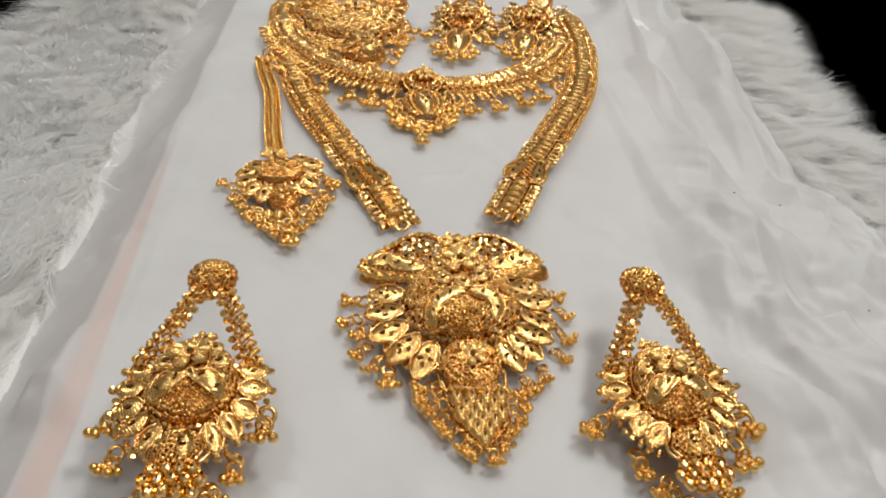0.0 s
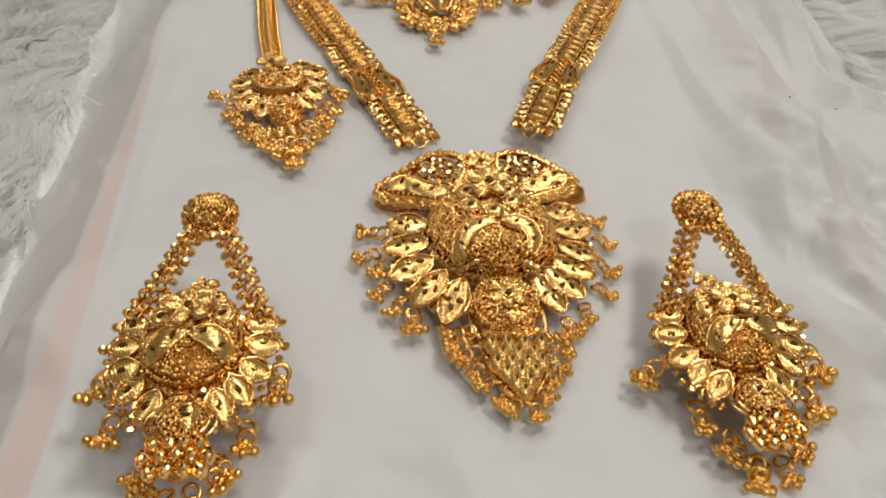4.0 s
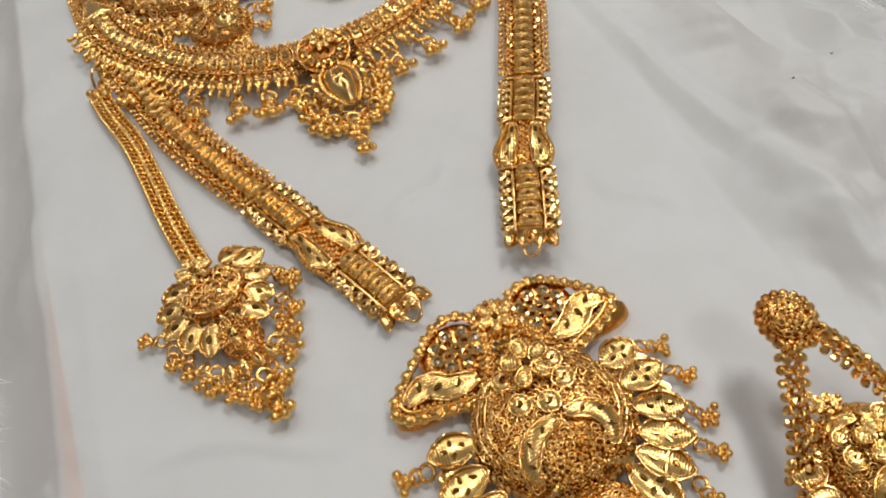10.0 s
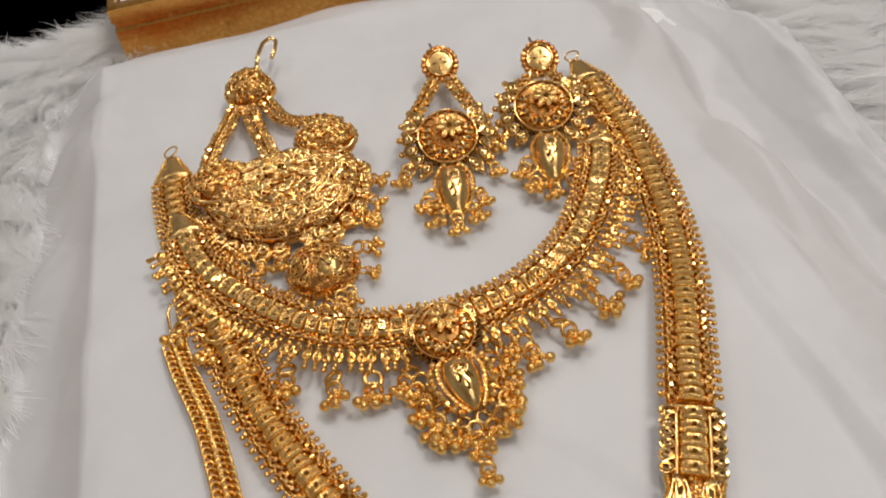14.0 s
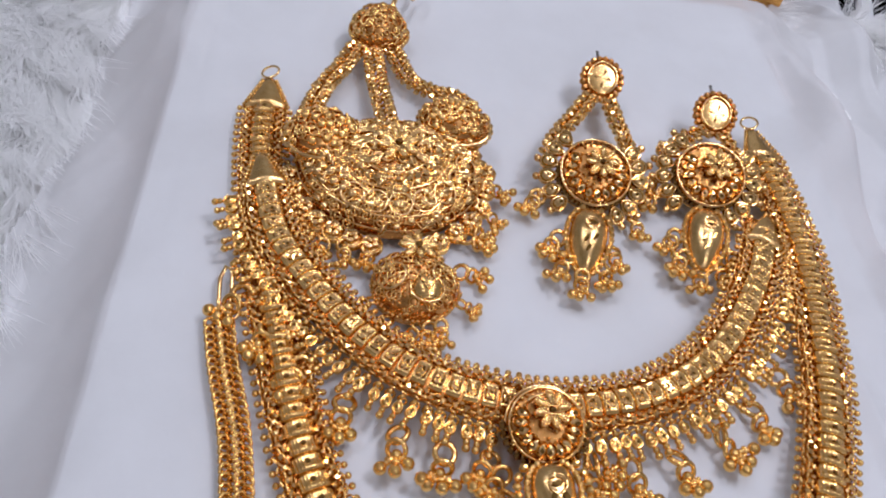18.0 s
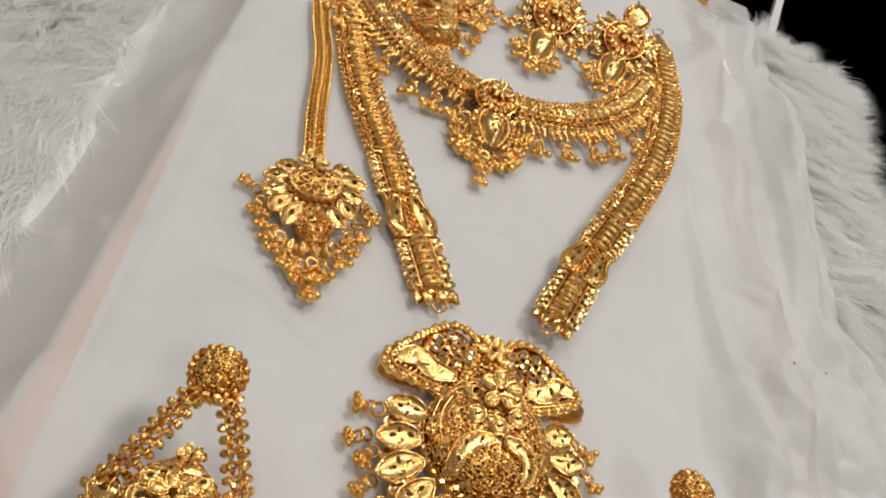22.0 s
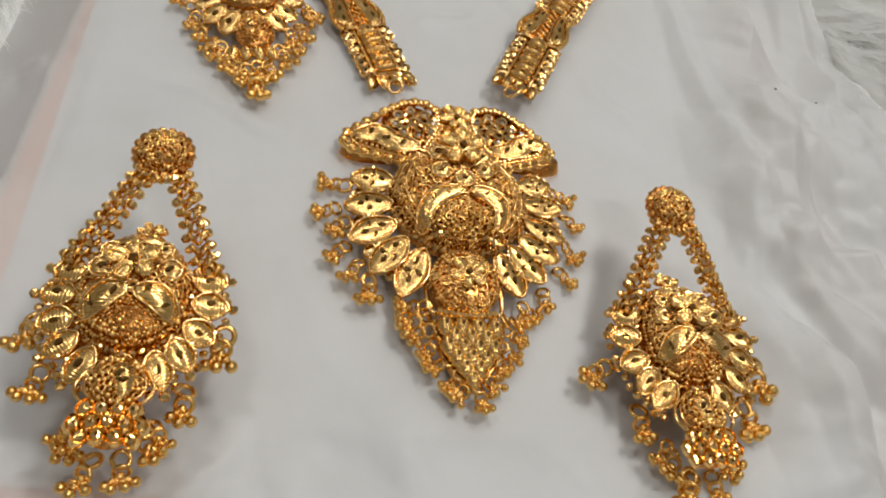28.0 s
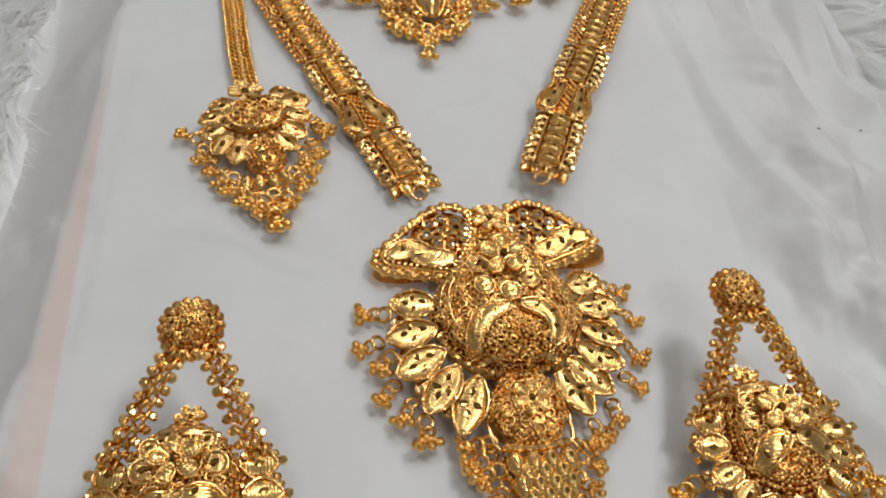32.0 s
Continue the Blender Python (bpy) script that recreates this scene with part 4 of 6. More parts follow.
# ---------------------------------------------------------------- long necklace
LEFT_LINE = [(-0.0630, 0.2995), (-0.0637, 0.2685), (-0.0600, 0.2287), (-0.0550, 0.2008), (-0.0478, 0.1692), (-0.0383, 0.1423), (-0.0307, 0.1244), (-0.0237, 0.1056), (-0.0180, 0.0927), (-0.0120, 0.0776), (-0.0076, 0.0650)]
RIGHT_LINE = [(0.1062, 0.2880), (0.1060, 0.2640), (0.1046, 0.2340), (0.0988, 0.2055), (0.0912, 0.1800), (0.0822, 0.1588), (0.0706, 0.1366), (0.0614, 0.1187), (0.0535, 0.1047), (0.0480, 0.0935), (0.0395, 0.0755), (0.0348, 0.0658)]
necklace = thing("long_necklace", "long yellow gold necklace with arched links and a large filigree pendant", "necklace", M(0, 0, 0))
limb(necklace, LEFT_LINE, (-0.0248, 0.1034), 0.0195, 1, False)
limb(necklace, RIGHT_LINE, (0.0532, 0.1058), 0.0195, 2, True, 0.003)

PX, PY = 0.0121, 0.0125
pm = M(PX, PY, 0.0)
# pendant bodies are coloured dark to give the shade between scrolls and granules
pendant = link("pendant", Geo().add(dome(0.0196, 0.0186, 0.0024, 40, 5, 2.0, 0.003)).mesh("pendant", GAP_SHADE), necklace, M(PX - 0.0005, PY + 0.001, 0.0032), "large domed filigree pendant")
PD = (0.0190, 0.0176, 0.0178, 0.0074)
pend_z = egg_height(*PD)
part("dome", egg(*PD, 48, 10), GAP_SHADE, pendant, "domed pendant body", M(0, 0, 0.0012))
top_m = M(0, 0, 0.0012)
g = Geo()
curls = [spiral(0.0017, 1.5, 0.00034, 14, 1), spiral(0.0017, 1.5, 0.00034, 14, -1), ring(0.0013, 0.00034, 12, 4), spiral(0.0012, 1.4, 0.0003, 12, 1)]
strew(g, pend_z, curls, 210, 4, (-0.0185, 0.0185, -0.0175, 0.0172), 0.0013)
part("scrollwork", g, GOLD, pendant, "wire scrolls over the dome", top_m, False, "stuff")
g = Geo()
strew(g, pend_z, [B03, B04, B05], 420, 5, (-0.0185, 0.0185, -0.0175, 0.0172), 0.0007)
for k in (0.99, 0.90, 0.80):
    bead_wire(g, [(0.0186 * k * math.cos(a), 0.0175 * k * math.sin(a), pend_z(0.0186 * k * math.cos(a), 0.0175 * k * math.sin(a)) + 0.0003) for a in np.linspace(0, 2 * math.pi, 90)], B04, 0.00085)
for sd in (-1, 1):
    for k in range(5):
        x0, y0 = sd * (0.0080 + 0.0018 * k), 0.0120 - 0.0022 * k
        x1, y1 = sd * (0.0128 + 0.0010 * k), -0.0085 + 0.0008 * k
        bead_wire(g, [(x0 + (x1 - x0) * t + sd * 0.0022 * math.sin(math.pi * t), y0 + (y1 - y0) * t, pend_z(x0 + (x1 - x0) * t + sd * 0.0022 * math.sin(math.pi * t), y0 + (y1 - y0) * t) + 0.0005) for t in np.linspace(0, 1, 16)], B04, 0.00085)
part("granulation", g, GOLD, pendant, "granules and beaded wire", top_m, False, "stuff")
g = Geo()
for k in (1.03, 0.95, 0.85):
    g.add(tube([(0.0186 * k * math.cos(a), 0.0176 * k * math.sin(a), pend_z(0.0186 * k * math.cos(a), 0.0176 * k * math.sin(a)) + 0.0004) for a in np.linspace(0, 2 * math.pi, 70, endpoint=False)], 0.0004, 5, True))
part("rope_wire", g, POLISHED, pendant, "", top_m)
g = Geo()
for i in range(34):
    a = radians(170 + 200 * i / 33)
    g.add(DISC, M(0.0200 * math.cos(a), 0.0190 * math.sin(a), 0.0002, 50 * i, 30, 20))
part("rim_nut", g, POLISHED, pendant, "faceted nuts round the dome", top_m, True, "stuff")


def pz(x, y):
    return pend_z(x, y) + 0.0012


top = M(0, 0, 0)
for pts in (((-0.0005, -0.0032), (-0.0070, -0.0052), (-0.0108, -0.0098), (-0.0108, -0.0150)), ((0.0090, -0.0136), (0.0106, -0.0086), (0.0080, -0.0045), (0.0020, -0.0030))):
    band_leaf(pendant, pts, 0.0050, pz, "ribbed crescent leaf", 3, 0.0012)
g = Geo()
bowl = egg_height(0.0092, 0.0070, 0.0062, 0.0022)
strew(g, bowl, [B04, B05, B07, ring(0.0009, 0.0003, 9, 4), bead(0.0009, 5, 3)], 260, 8, (-0.0092, 0.0092, -0.0062, 0.007), 0.00085)
part("granulation", g, GOLD, pendant, "field of gold granules", M(-0.0005, -0.0112, 0.0062), False, "stuff")
g = Geo()
for i in range(15):
    t = i / 14
    g.add(DISC, M(-0.0115 + 0.0215 * t, -0.0182 + 0.0034 * math.sin(math.pi * t), 0.0045 + 0.002 * math.sin(math.pi * t), 40 * i, -35, 15))
part("rim_nut", g, POLISHED, pendant, "arched row of bright nuts", None, True, "stuff")
bloom(pendant, 0.0, 0.0118, 0.0102, 0.0064, 5, 6, 18)
for k, (dx, dy) in enumerate(((-0.0066, 0.0118), (-0.0062, 0.0035), (0.0002, 0.0010), (0.0062, 0.0052), (0.0066, 0.0118), (-0.0006, 0.0168))):
    cup_flower(pendant, "small_petal", dx, dy, pz(dx, dy) + 0.0008, 0.0030, "")

# the two wings and the flower between them
WINGS = ((-1, ((-12.5, 13.5), (-22, 15.5), (-31.5, 18.0), (-33.2, 22.4), (-29.0, 27.0), (-23.5, 32.0), (-16.5, 38.0), (-10.5, 40.2), (-5.0, 37.6), (-3.6, 31.0), (-7.0, 22.0)), ((-29.8, 21.2), (-23.5, 23.6), (-18.5, 20.4), (-11.0, 19.6)), (-12.2, 29.6)),
         (1, ((13.5, 15.0), (20.5, 17.6), (28.0, 20.8), (30.8, 25.0), (27.0, 30.2), (22.5, 34.8), (16.5, 39.2), (10.5, 39.8), (6.0, 37.2), (4.8, 31.0), (8.0, 22.5)), ((28.6, 25.2), (22.6, 25.8), (17.8, 22.0), (11.4, 20.8)), (12.6, 30.4)))
for sd, outline, mid, spot in WINGS:
    ring_line = Path([(x / 1000, y / 1000) for x, y in outline + outline[:1]])
    pts = [ring_line.at(ring_line.length * k / 46)[:2] for k in range(46)]
    cx, cy = spot[0] / 1000, spot[1] / 1000
    g = Geo()
    g.add(tube([(x, y, 0.0030) for x, y in pts], 0.0011, 6, True))
    g.add(tube([(x * 0.9 + cx * 0.1, y * 0.9 + cy * 0.1, 0.0040) for x, y in pts], 0.0006, 6, True))
    wing = part("wing", g, GOLD, necklace, "wing of open rings edged with bosses", M(PX, PY, 0.0))
    g, g2 = Geo(), Geo()
    for k in range(46):
        x, y = pts[k]
        if k % 2 == 0:
            g.add(dome(0.0014, 0.0014, 0.0013, 9, 4), M(x, y, 0.0036))
            g.add(ring(0.0013, 0.0003, 10, 4), M(x, y, 0.0038))
        else:
            g2.add(DISC, M(x * 0.97 + cx * 0.03, y * 0.97 + cy * 0.03, 0.0040, 33 * k, 30, 0, 0.8))
        g2.add(B07, M(x * 0.86 + cx * 0.14, y * 0.86 + cy * 0.14, 0.0046))
    part("boss", g, GOLD, wing, "row of small round bosses", None, False, "stuff")
    part("nut", g2, POLISHED, wing, "", None, True, "stuff")
    band_leaf(wing, [(x / 1000, y / 1000) for x, y in (mid if sd < 0 else mid[::-1])], 0.0072, lambda x, y: 0.0042, "smooth S-shaped leaf", 3)
    g = Geo()
    for i in range(13):
        a = 2 * math.pi * i / 8 + 0.2
        rr = 0.0 if i == 12 else (0.0048 if i < 8 else 0.0026)
        a = a if i < 8 else 2 * math.pi * i / 4 + 0.5
        g.add(ring(0.0014, 0.0006, 12, 5), M(cx + rr * math.cos(a) * 1.25, cy + rr * math.sin(a), 0.0050 - 0.1 * rr, 0, 12 * math.sin(a), 12 * math.cos(a)))
    # floors under the rings, with the shade of the openings in their colour
    part("wing_floor", Geo().add(egg(0.0150, 0.0045, 0.0060, 0.0012, 24, 4)), GAP_SHADE, wing, "", M(sd * 0.0205, 0.0212 + 0.002 * (sd > 0), 0.0022, -sd * 8))
    part("wing_floor", Geo().add(dome(0.0098, 0.0088, 0.0014, 26, 5, 2.6, 0.001)), GAP_SHADE, wing, "", M(cx + sd * 0.0004, cy + 0.0004, 0.0024))
    glint = Geo()
    for i in range(8):
        a = 2 * math.pi * i / 8 + 0.2
        glint.add(bead(0.0010, 6, 3), M(cx + 0.0060 * math.cos(a), cy + 0.0048 * math.sin(a), 0.0042, 30 * i))
    part("glint", glint, STEEL, wing, "pale bright-cut spots", None, True, "stuff")
    part("open_ring", g, POLISHED, wing, "cluster of open bright-cut rings", None, True, "stuff")
    g = Geo()
    strew(g, lambda x, y: 0.0026, [B07, ring(0.0011, 0.0003, 10, 4)], 46, 90 + sd, (cx - 0.011, cx + 0.011, cy - 0.0085, cy - 0.0042), 0.0014)
    part("granulation", g, GAP_SHADE, wing, "", None, False, "stuff")
centre = part("flower_plate", dome(0.0062, 0.0060, 0.0016, 20, 4), GAP_SHADE, necklace, "beaded plate between the wings", M(PX + 0.0008, PY + 0.0330, 0.0030))
g = Geo()
rope(g, 0.0063, 0.0061, 0.0006, 22, B09)
part("rim_bead", g, GOLD, centre, "", None, False, "stuff")
bloom(centre, 0.0, 0.0, 0.0018, 0.0050, 6, 0, 10, "small gold flower")
g = Geo()
strew(g, lambda x, y: 0.0028, [B09, ring(0.0012, 0.0004, 10, 4), bead(0.0012, 7, 4)], 60, 97, (-0.010, 0.010, 0.0165, 0.030), 0.0015)
part("granulation", g, GOLD, necklace, "beadwork between the wings and the dome", M(PX, PY, 0.001), False, "stuff")

LEFT_FAN = (((-18.5, 4.2), (-31.0, 6.6)), ((-19.2, -3.0), (-33.0, -4.6)), ((-18.4, -9.6), (-31.0, -16.2)), ((-15.6, -14.4), (-26.0, -26.0)), ((-11.0, -17.6), (-18.6, -32.4)))
RIGHT_FAN = (((17.4, 7.2), (28.4, 10.2)), ((18.2, 0.6), (31.0, 1.0)), ((17.8, -5.2), (30.4, -9.6)), ((15.4, -11.0), (26.6, -18.6)), ((12.4, -14.6), (21.6, -25.6)), ((8.8, -16.8), (14.8, -30.8)))
for fan in (LEFT_FAN, RIGHT_FAN):
    for k, (b0, t0) in enumerate(fan):
        eye_petal(necklace, (PX + b0[0] / 1000, PY + b0[1] / 1000, 0.0052), (PX + t0[0] / 1000, PY + t0[1] / 1000, 0.0036 + 0.0006 * (k % 2)), 0.0084, 4, 7 * k + int(b0[0]))
under = Geo()
for fan in (LEFT_FAN, RIGHT_FAN):
    for (b0, t0), (b1, t1) in zip(fan[:-1], fan[1:]):
        bx, by, tx, ty = [(b0[0] + b1[0]) / 2000, (b0[1] + b1[1]) / 2000, (t0[0] + t1[0]) / 2000, (t0[1] + t1[1]) / 2000]
        under.add(petal(0.0085, 0.0055, 0.0009, 0.0003, 0.7, 0.5, DISHED), Matrix.Translation((0, 0, 0)) @ aim((bx + (tx - bx) * 0.28, by + (ty - by) * 0.28, 0.003), (tx, ty, 0.0022)))
part("under_petal", under, POLISHED, necklace, "smaller petals showing between the fan", pm, False, "stuff")

# lower bell
bell = link("bell", Geo().add(egg(0.0092, 0.0100, 0.0094, 0.0038, 34, 8, 2.4, 0.004)).mesh("bell", GAP_SHADE), necklace, M(PX - 0.0006, PY - 0.0274, 0.0034), "filigree bell with a flat hem")
bell_z = egg_height(0.0092, 0.0100, 0.0094, 0.0038, 2.4)
g = Geo()
strew(g, bell_z, curls[2:] + [B04, B05, B04], 150, 14, (-0.0085, 0.0085, -0.009, 0.0096), 0.0011)
for k in (1.0, 0.84):
    bead_wire(g, [(0.0086 * k * math.cos(a), (0.0098 if math.sin(a) > 0 else 0.0092) * k * math.sin(a), bell_z(0.0086 * k * math.cos(a), (0.0098 if math.sin(a) > 0 else 0.0092) * k * math.sin(a)) + 0.0004) for a in np.linspace(0, 2 * math.pi, 50)], B07, 0.0014)
part("scrollwork", g, GOLD, bell, "", None, False, "stuff")
bloom(bell, 0.0004, 0.0010, 0.0040, 0.0050, 6, 0, 20, "small gold flower")
g = Geo()
for sd in (-1, 1):
    g.add(tube([(sd * 0.0030, 0.0100, 0.0002), (sd * 0.0078, 0.0055, 0.0), (sd * 0.0104, -0.001, -0.0004), (sd * 0.0098, -0.0078, -0.0006), (sd * 0.0076, -0.0100, -0.0004)], 0.00065, 6))
part("frame_wire", g, POLISHED, bell, "curved frame wires")
nut_mesh = Geo().add(bead(0.0012, 7, 4)).mesh("nut", POLISHED, True)
for i in range(10):
    link("nut", nut_mesh, bell, M(-0.0072 + 0.0016 * i, -0.0096 - 0.0008 * math.sin(math.pi * i / 9), 0.0014, 25 * i))
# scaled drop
drop_back = part("drop", petal(0.0185, 0.0168, 0.0020, 0.0003, 0.75, 0.36), GAP_SHADE, necklace, "drop of overlapping scales", M(PX, PY - 0.0378, 0.0016, 180))
scale_mesh = Geo().add(petal(0.0068, 0.0046, 0.0017, 0.0003, 0.85, 0.5, SMOOTH)).mesh("scale", ENGRAVED)
for row, n in enumerate((4, 3, 4, 3, 2, 1)):
    for k in range(n):
        x = (k - (n - 1) / 2) * 0.0043 * (1 - 0.05 * row)
        sc = link("scale", scale_mesh, drop_back, M(x, -0.0006 + row * 0.0027, 0.0026 - 0.0003 * row, 0, 7, 0))
        cuts_on(sc, [(0, 0.0036, 0.0018, 90)], 0.0018, 0.0009)
g = Geo()
for sd in (-1, 1):
    bead_wire(g, [(sd * 0.0088, 0.0010, 0.001), (sd * 0.0086, 0.0045, 0.001), (sd * 0.0052, 0.0115, 0.001), (0, 0.0186, 0.001)], B09, 0.0016)
part("rim_bead", g, GOLD, drop_back, "", None, False, "stuff")
# hanging bunches
for i, (x0, y0, x1, y1) in enumerate(((-30.5, 4.0, -40.6, 4.6), (-33.2, -3.6, -41.6, -7.0), (-31, -7.4, -36.6, -13.5), (-30.6, -15.8, -37.0, -22.0), (-27.5, -20.5, -31.8, -28.5), (-25.4, -25.6, -26.0, -35.2),
                                      (28.6, 9.8, 36.4, 5.4), (31, 1.4, 36.2, -4.6), (30.2, -9.4, 33.4, -15.5), (26.4, -18.4, 30.6, -23.5), (21.6, -25.4, 22.4, -33.5), (15.0, -30.6, 18.6, -37.5),
                                      (-9.4, -34.5, -19.6, -35.0), (-9.8, -36.0, -18.8, -41.5), (-8.8, -40.5, -17.0, -44.0), (-7.6, -43.5, -13.2, -50.0), (-4.6, -49.0, -12.0, -53.0), (-2.2, -52.0, -6.4, -58.0),
                                      (0.6, -55.0, -4.8, -59.6), (0.8, -55.2, 2.4, -62.0), (8.6, -36.0, 17.0, -37.6), (8.8, -39.0, 15.4, -44.0), (7.2, -43.6, 12.4, -49.0), (5.2, -46.5, 9.2, -54.0), (2.6, -51.0, 6.0, -57.0))):
    hang_to(necklace, (PX + x0 / 1000, PY + y0 / 1000), (PX + x1 / 1000, PY + y1 / 1000), i)

# ---------------------------------------------------------------- short necklace
CHOKER = [(-0.0632, 0.2603), (-0.0576, 0.2329), (-0.0477, 0.2150), (-0.0364, 0.2003), (-0.0244, 0.1898), (-0.0114, 0.1832), (0.0008, 0.1798), (0.0114, 0.1780), (0.0271, 0.1785), (0.0428, 0.1822), (0.0586, 0.1908), (0.0724, 0.2040), (0.0863, 0.2236), (0.0964, 0.2455)]
choker = thing("short_necklace", "short curved gold necklace with square links and a bead fringe", "necklace", M(0, 0, 0.0035))
cp = Path(CHOKER)
rnd = random.Random(5)
cap_end(choker, cp, 0.0, 0.0125, 0.0125, rnd, False)
MX, MY = 0.0096, 0.1712
mid_s = min(np.linspace(0, cp.length, 900), key=lambda s: math.dist(cp.at(s)[:2], (0.0098, 0.178)))
s = 0.0145
while s < cp.length - 0.008:
    if abs(s - mid_s) > 0.0065:
        x, y, a = cp.at(s)
        pl = link("plate", PLATE_B, choker, M(x, y, 0.0024, a, rnd.uniform(-3, 3), rnd.uniform(-4, 4)))
        link("bright_cut", SPARK, pl, M(0, 0, 0.00150, 0, rnd.uniform(-6, 6), rnd.uniform(-8, 8)))
        link("dark_cut", PIP, pl, M(rnd.uniform(-0.0004, 0.0004), rnd.uniform(-0.0004, 0.0004), 0.0021, 90 + rnd.uniform(-30, 30), 0, 0, 0.8))
    s += 0.0044
x, y, a = cp.at(cp.length)
part("end_cap", cap_plate(0.0125, 0.003, 0.0125), SATIN, choker, "smooth triangular end cap", M(x, y, 0.002, a + 180))
g, nuts = Geo(), Geo()
border(g, nuts, cp, 0.011, cp.length - 0.005, 1, 0.0029, 0.0038, rnd)
border(g, nuts, cp, 0.011, cp.length - 0.005, -1, 0.0029, 0.0038, rnd)
part("woven_border", g, GOLD, choker, "woven link border with ball tips", None, False, "stuff")
part("border_nut", nuts, POLISHED, choker, "bright faceted nuts in the weave", None, True, "stuff")
part("backing_strap", ribbon(cp, 0.0120, 0.0016), GAP_SHADE, choker)
cup_drop = Geo().add(ring(0.0012, 0.0004, 10, 5), M(0, -0.0004, 0, 0, 60, 0)).add(petal(0.0038, 0.0029, 0.0010, 0.0003, 0.6, 0.6, DISHED), M(0, -0.0008, 0.0003, 180)).add(bead(0.0009), M(0, -0.0054, 0.0002)).add(bead(0.00105), M(0, -0.0068, 0)).mesh("fringe_drop", GOLD)
s = 0.016
while s < cp.length - 0.006:
    if abs(s - mid_s) > 0.008:
        x, y, a = cp.at(s, -0.0078)
        fd = link("fringe_drop", cup_drop, choker, M(x, y, 0.0006, a + rnd.uniform(-12, 12), rnd.uniform(-8, 8), rnd.uniform(-15, 15), rnd.uniform(0.92, 1.06)))
        link("dark_cut", PIP, fd, M(0, -0.0030, 0.0013, 90, 0, 0, 0.7))
    s += 0.0030
for i, ds in enumerate((-0.078, -0.066, -0.054, -0.042, -0.030, -0.0195, 0.0195, 0.030, 0.042, 0.054, 0.066)):
    x, y, a = cp.at(mid_s + ds, -0.0138)
    hang(choker, x, y, a * 0.6 + rnd.uniform(-14, 14), i, 1.42, -0.003)
# medallion and drop
med = link("medallion", Geo().add(dome(0.0098, 0.0094, 0.0020, 36, 8, 2.4)).mesh("medallion", GAP_SHADE), choker, M(MX, MY, 0.0050, 0, 16), "round medallion with a ring of bright-cut petals")
med_z = egg_height(0.0098, 0.0094, 0.0094, 0.0020, 2.4)
a = np.linspace(0, 2 * np.pi, 44, endpoint=False)
for rr, zz, w in ((0.0092, 0.0012, 0.0004), (0.0099, 0.0000, 0.00042)):
    part("rope_wire", tube(np.stack([rr * np.cos(a), rr * 0.97 * np.sin(a), 0 * a + zz], 1), w, 6, True), POLISHED, med, "smooth wire ring")
cut_petal = Geo().add(petal(0.0044, 0.0030, 0.0010, 0.0003, 0.85, 0.55, DISHED)).mesh("cut_petal", POLISHED, True)
for i in range(13):
    aa = 150 + 240 * (i + 0.5) / 13
    cpet = link("cut_petal", cut_petal, med, M(0.0044 * math.cos(radians(aa)), 0.0043 * math.sin(radians(aa)), 0.0028, aa - 90, -8, rnd.uniform(-14, 14)))
    link("dark_cut", PIP, cpet, M(0.0003, 0.0026, 0.0011, 60 + 20 * (i % 3)))
# bright nuts in reality gold; their dark reflections are in the colour
dark_nut = Geo().add(bead(0.0012, 5, 3)).mesh("dark_nut", DARK_REFLECTION, True)
for i in range(17):
    aa = radians(175 + 190 * (i + 0.5) / 17)
    link("dark_nut", dark_nut, med, M(0.0106 * math.cos(aa), 0.0102 * math.sin(aa), 0.0, 40 * i))
bloom(med, 0.0008, 0.0030, 0.0032, 0.0046, 8, 4, 12)
part("curl_wire", tube([(0.0074 * math.cos(t), 0.0070 * math.sin(t), 0.0030 - 0.1 * abs(0.0074 * math.cos(t))) for t in np.radians(np.linspace(95, 130, 8))], 0.0004, 6), POLISHED, med, "smooth wire that curls in at the top")
g = Geo()
strew(g, med_z, [B04, B05], 70, 31, (-0.0095, 0.0095, -0.0092, 0.0092), 0.0009)
part("granulation", g, GOLD, med, "", None, False, "stuff")
tear = link("teardrop", Geo().add(petal(0.0180, 0.0106, 0.0034, 0.0004, 0.7, 0.36, SMOOTH)).mesh("teardrop", SATIN), choker, M(MX - 0.0006, MY - 0.0092, 0.0052, 184, -12), "smooth heart-shaped drop with engraved cuts")
part("rope_wire", ring(0.0022, 0.0003, 16, 5), POLISHED, tear, "", M(0, 0.0056, 0.0034))
cuts_on(tear, [(0.0014, 0.0084, 0.0036, 60), (-0.0015, 0.0085, 0.0036, 120), (0, 0.0112, 0.0034, 90), (0.0, 0.0056, 0.0036, 0)], 0.0034, 0.0013)
g = Geo()
for i in range(26):
    v = (i + 0.6) / 27
    w = 0.0106 / 2 * math.sin(math.pi * v ** (math.log(0.5) / math.log(0.36))) ** 0.7 + 0.0012
    for q in (-1, 1):
        g.add(B07 if i % 2 else B09, M(q * w, v * 0.0184, 0.0002))
        if i % 3 == 1:
            g.add(DISC, M(q * (w + 0.0022), v * 0.0184, 0.0, 50 * i, 30, 0))
part("rim_bead", g, GOLD, tear, "", None, True, "stuff")
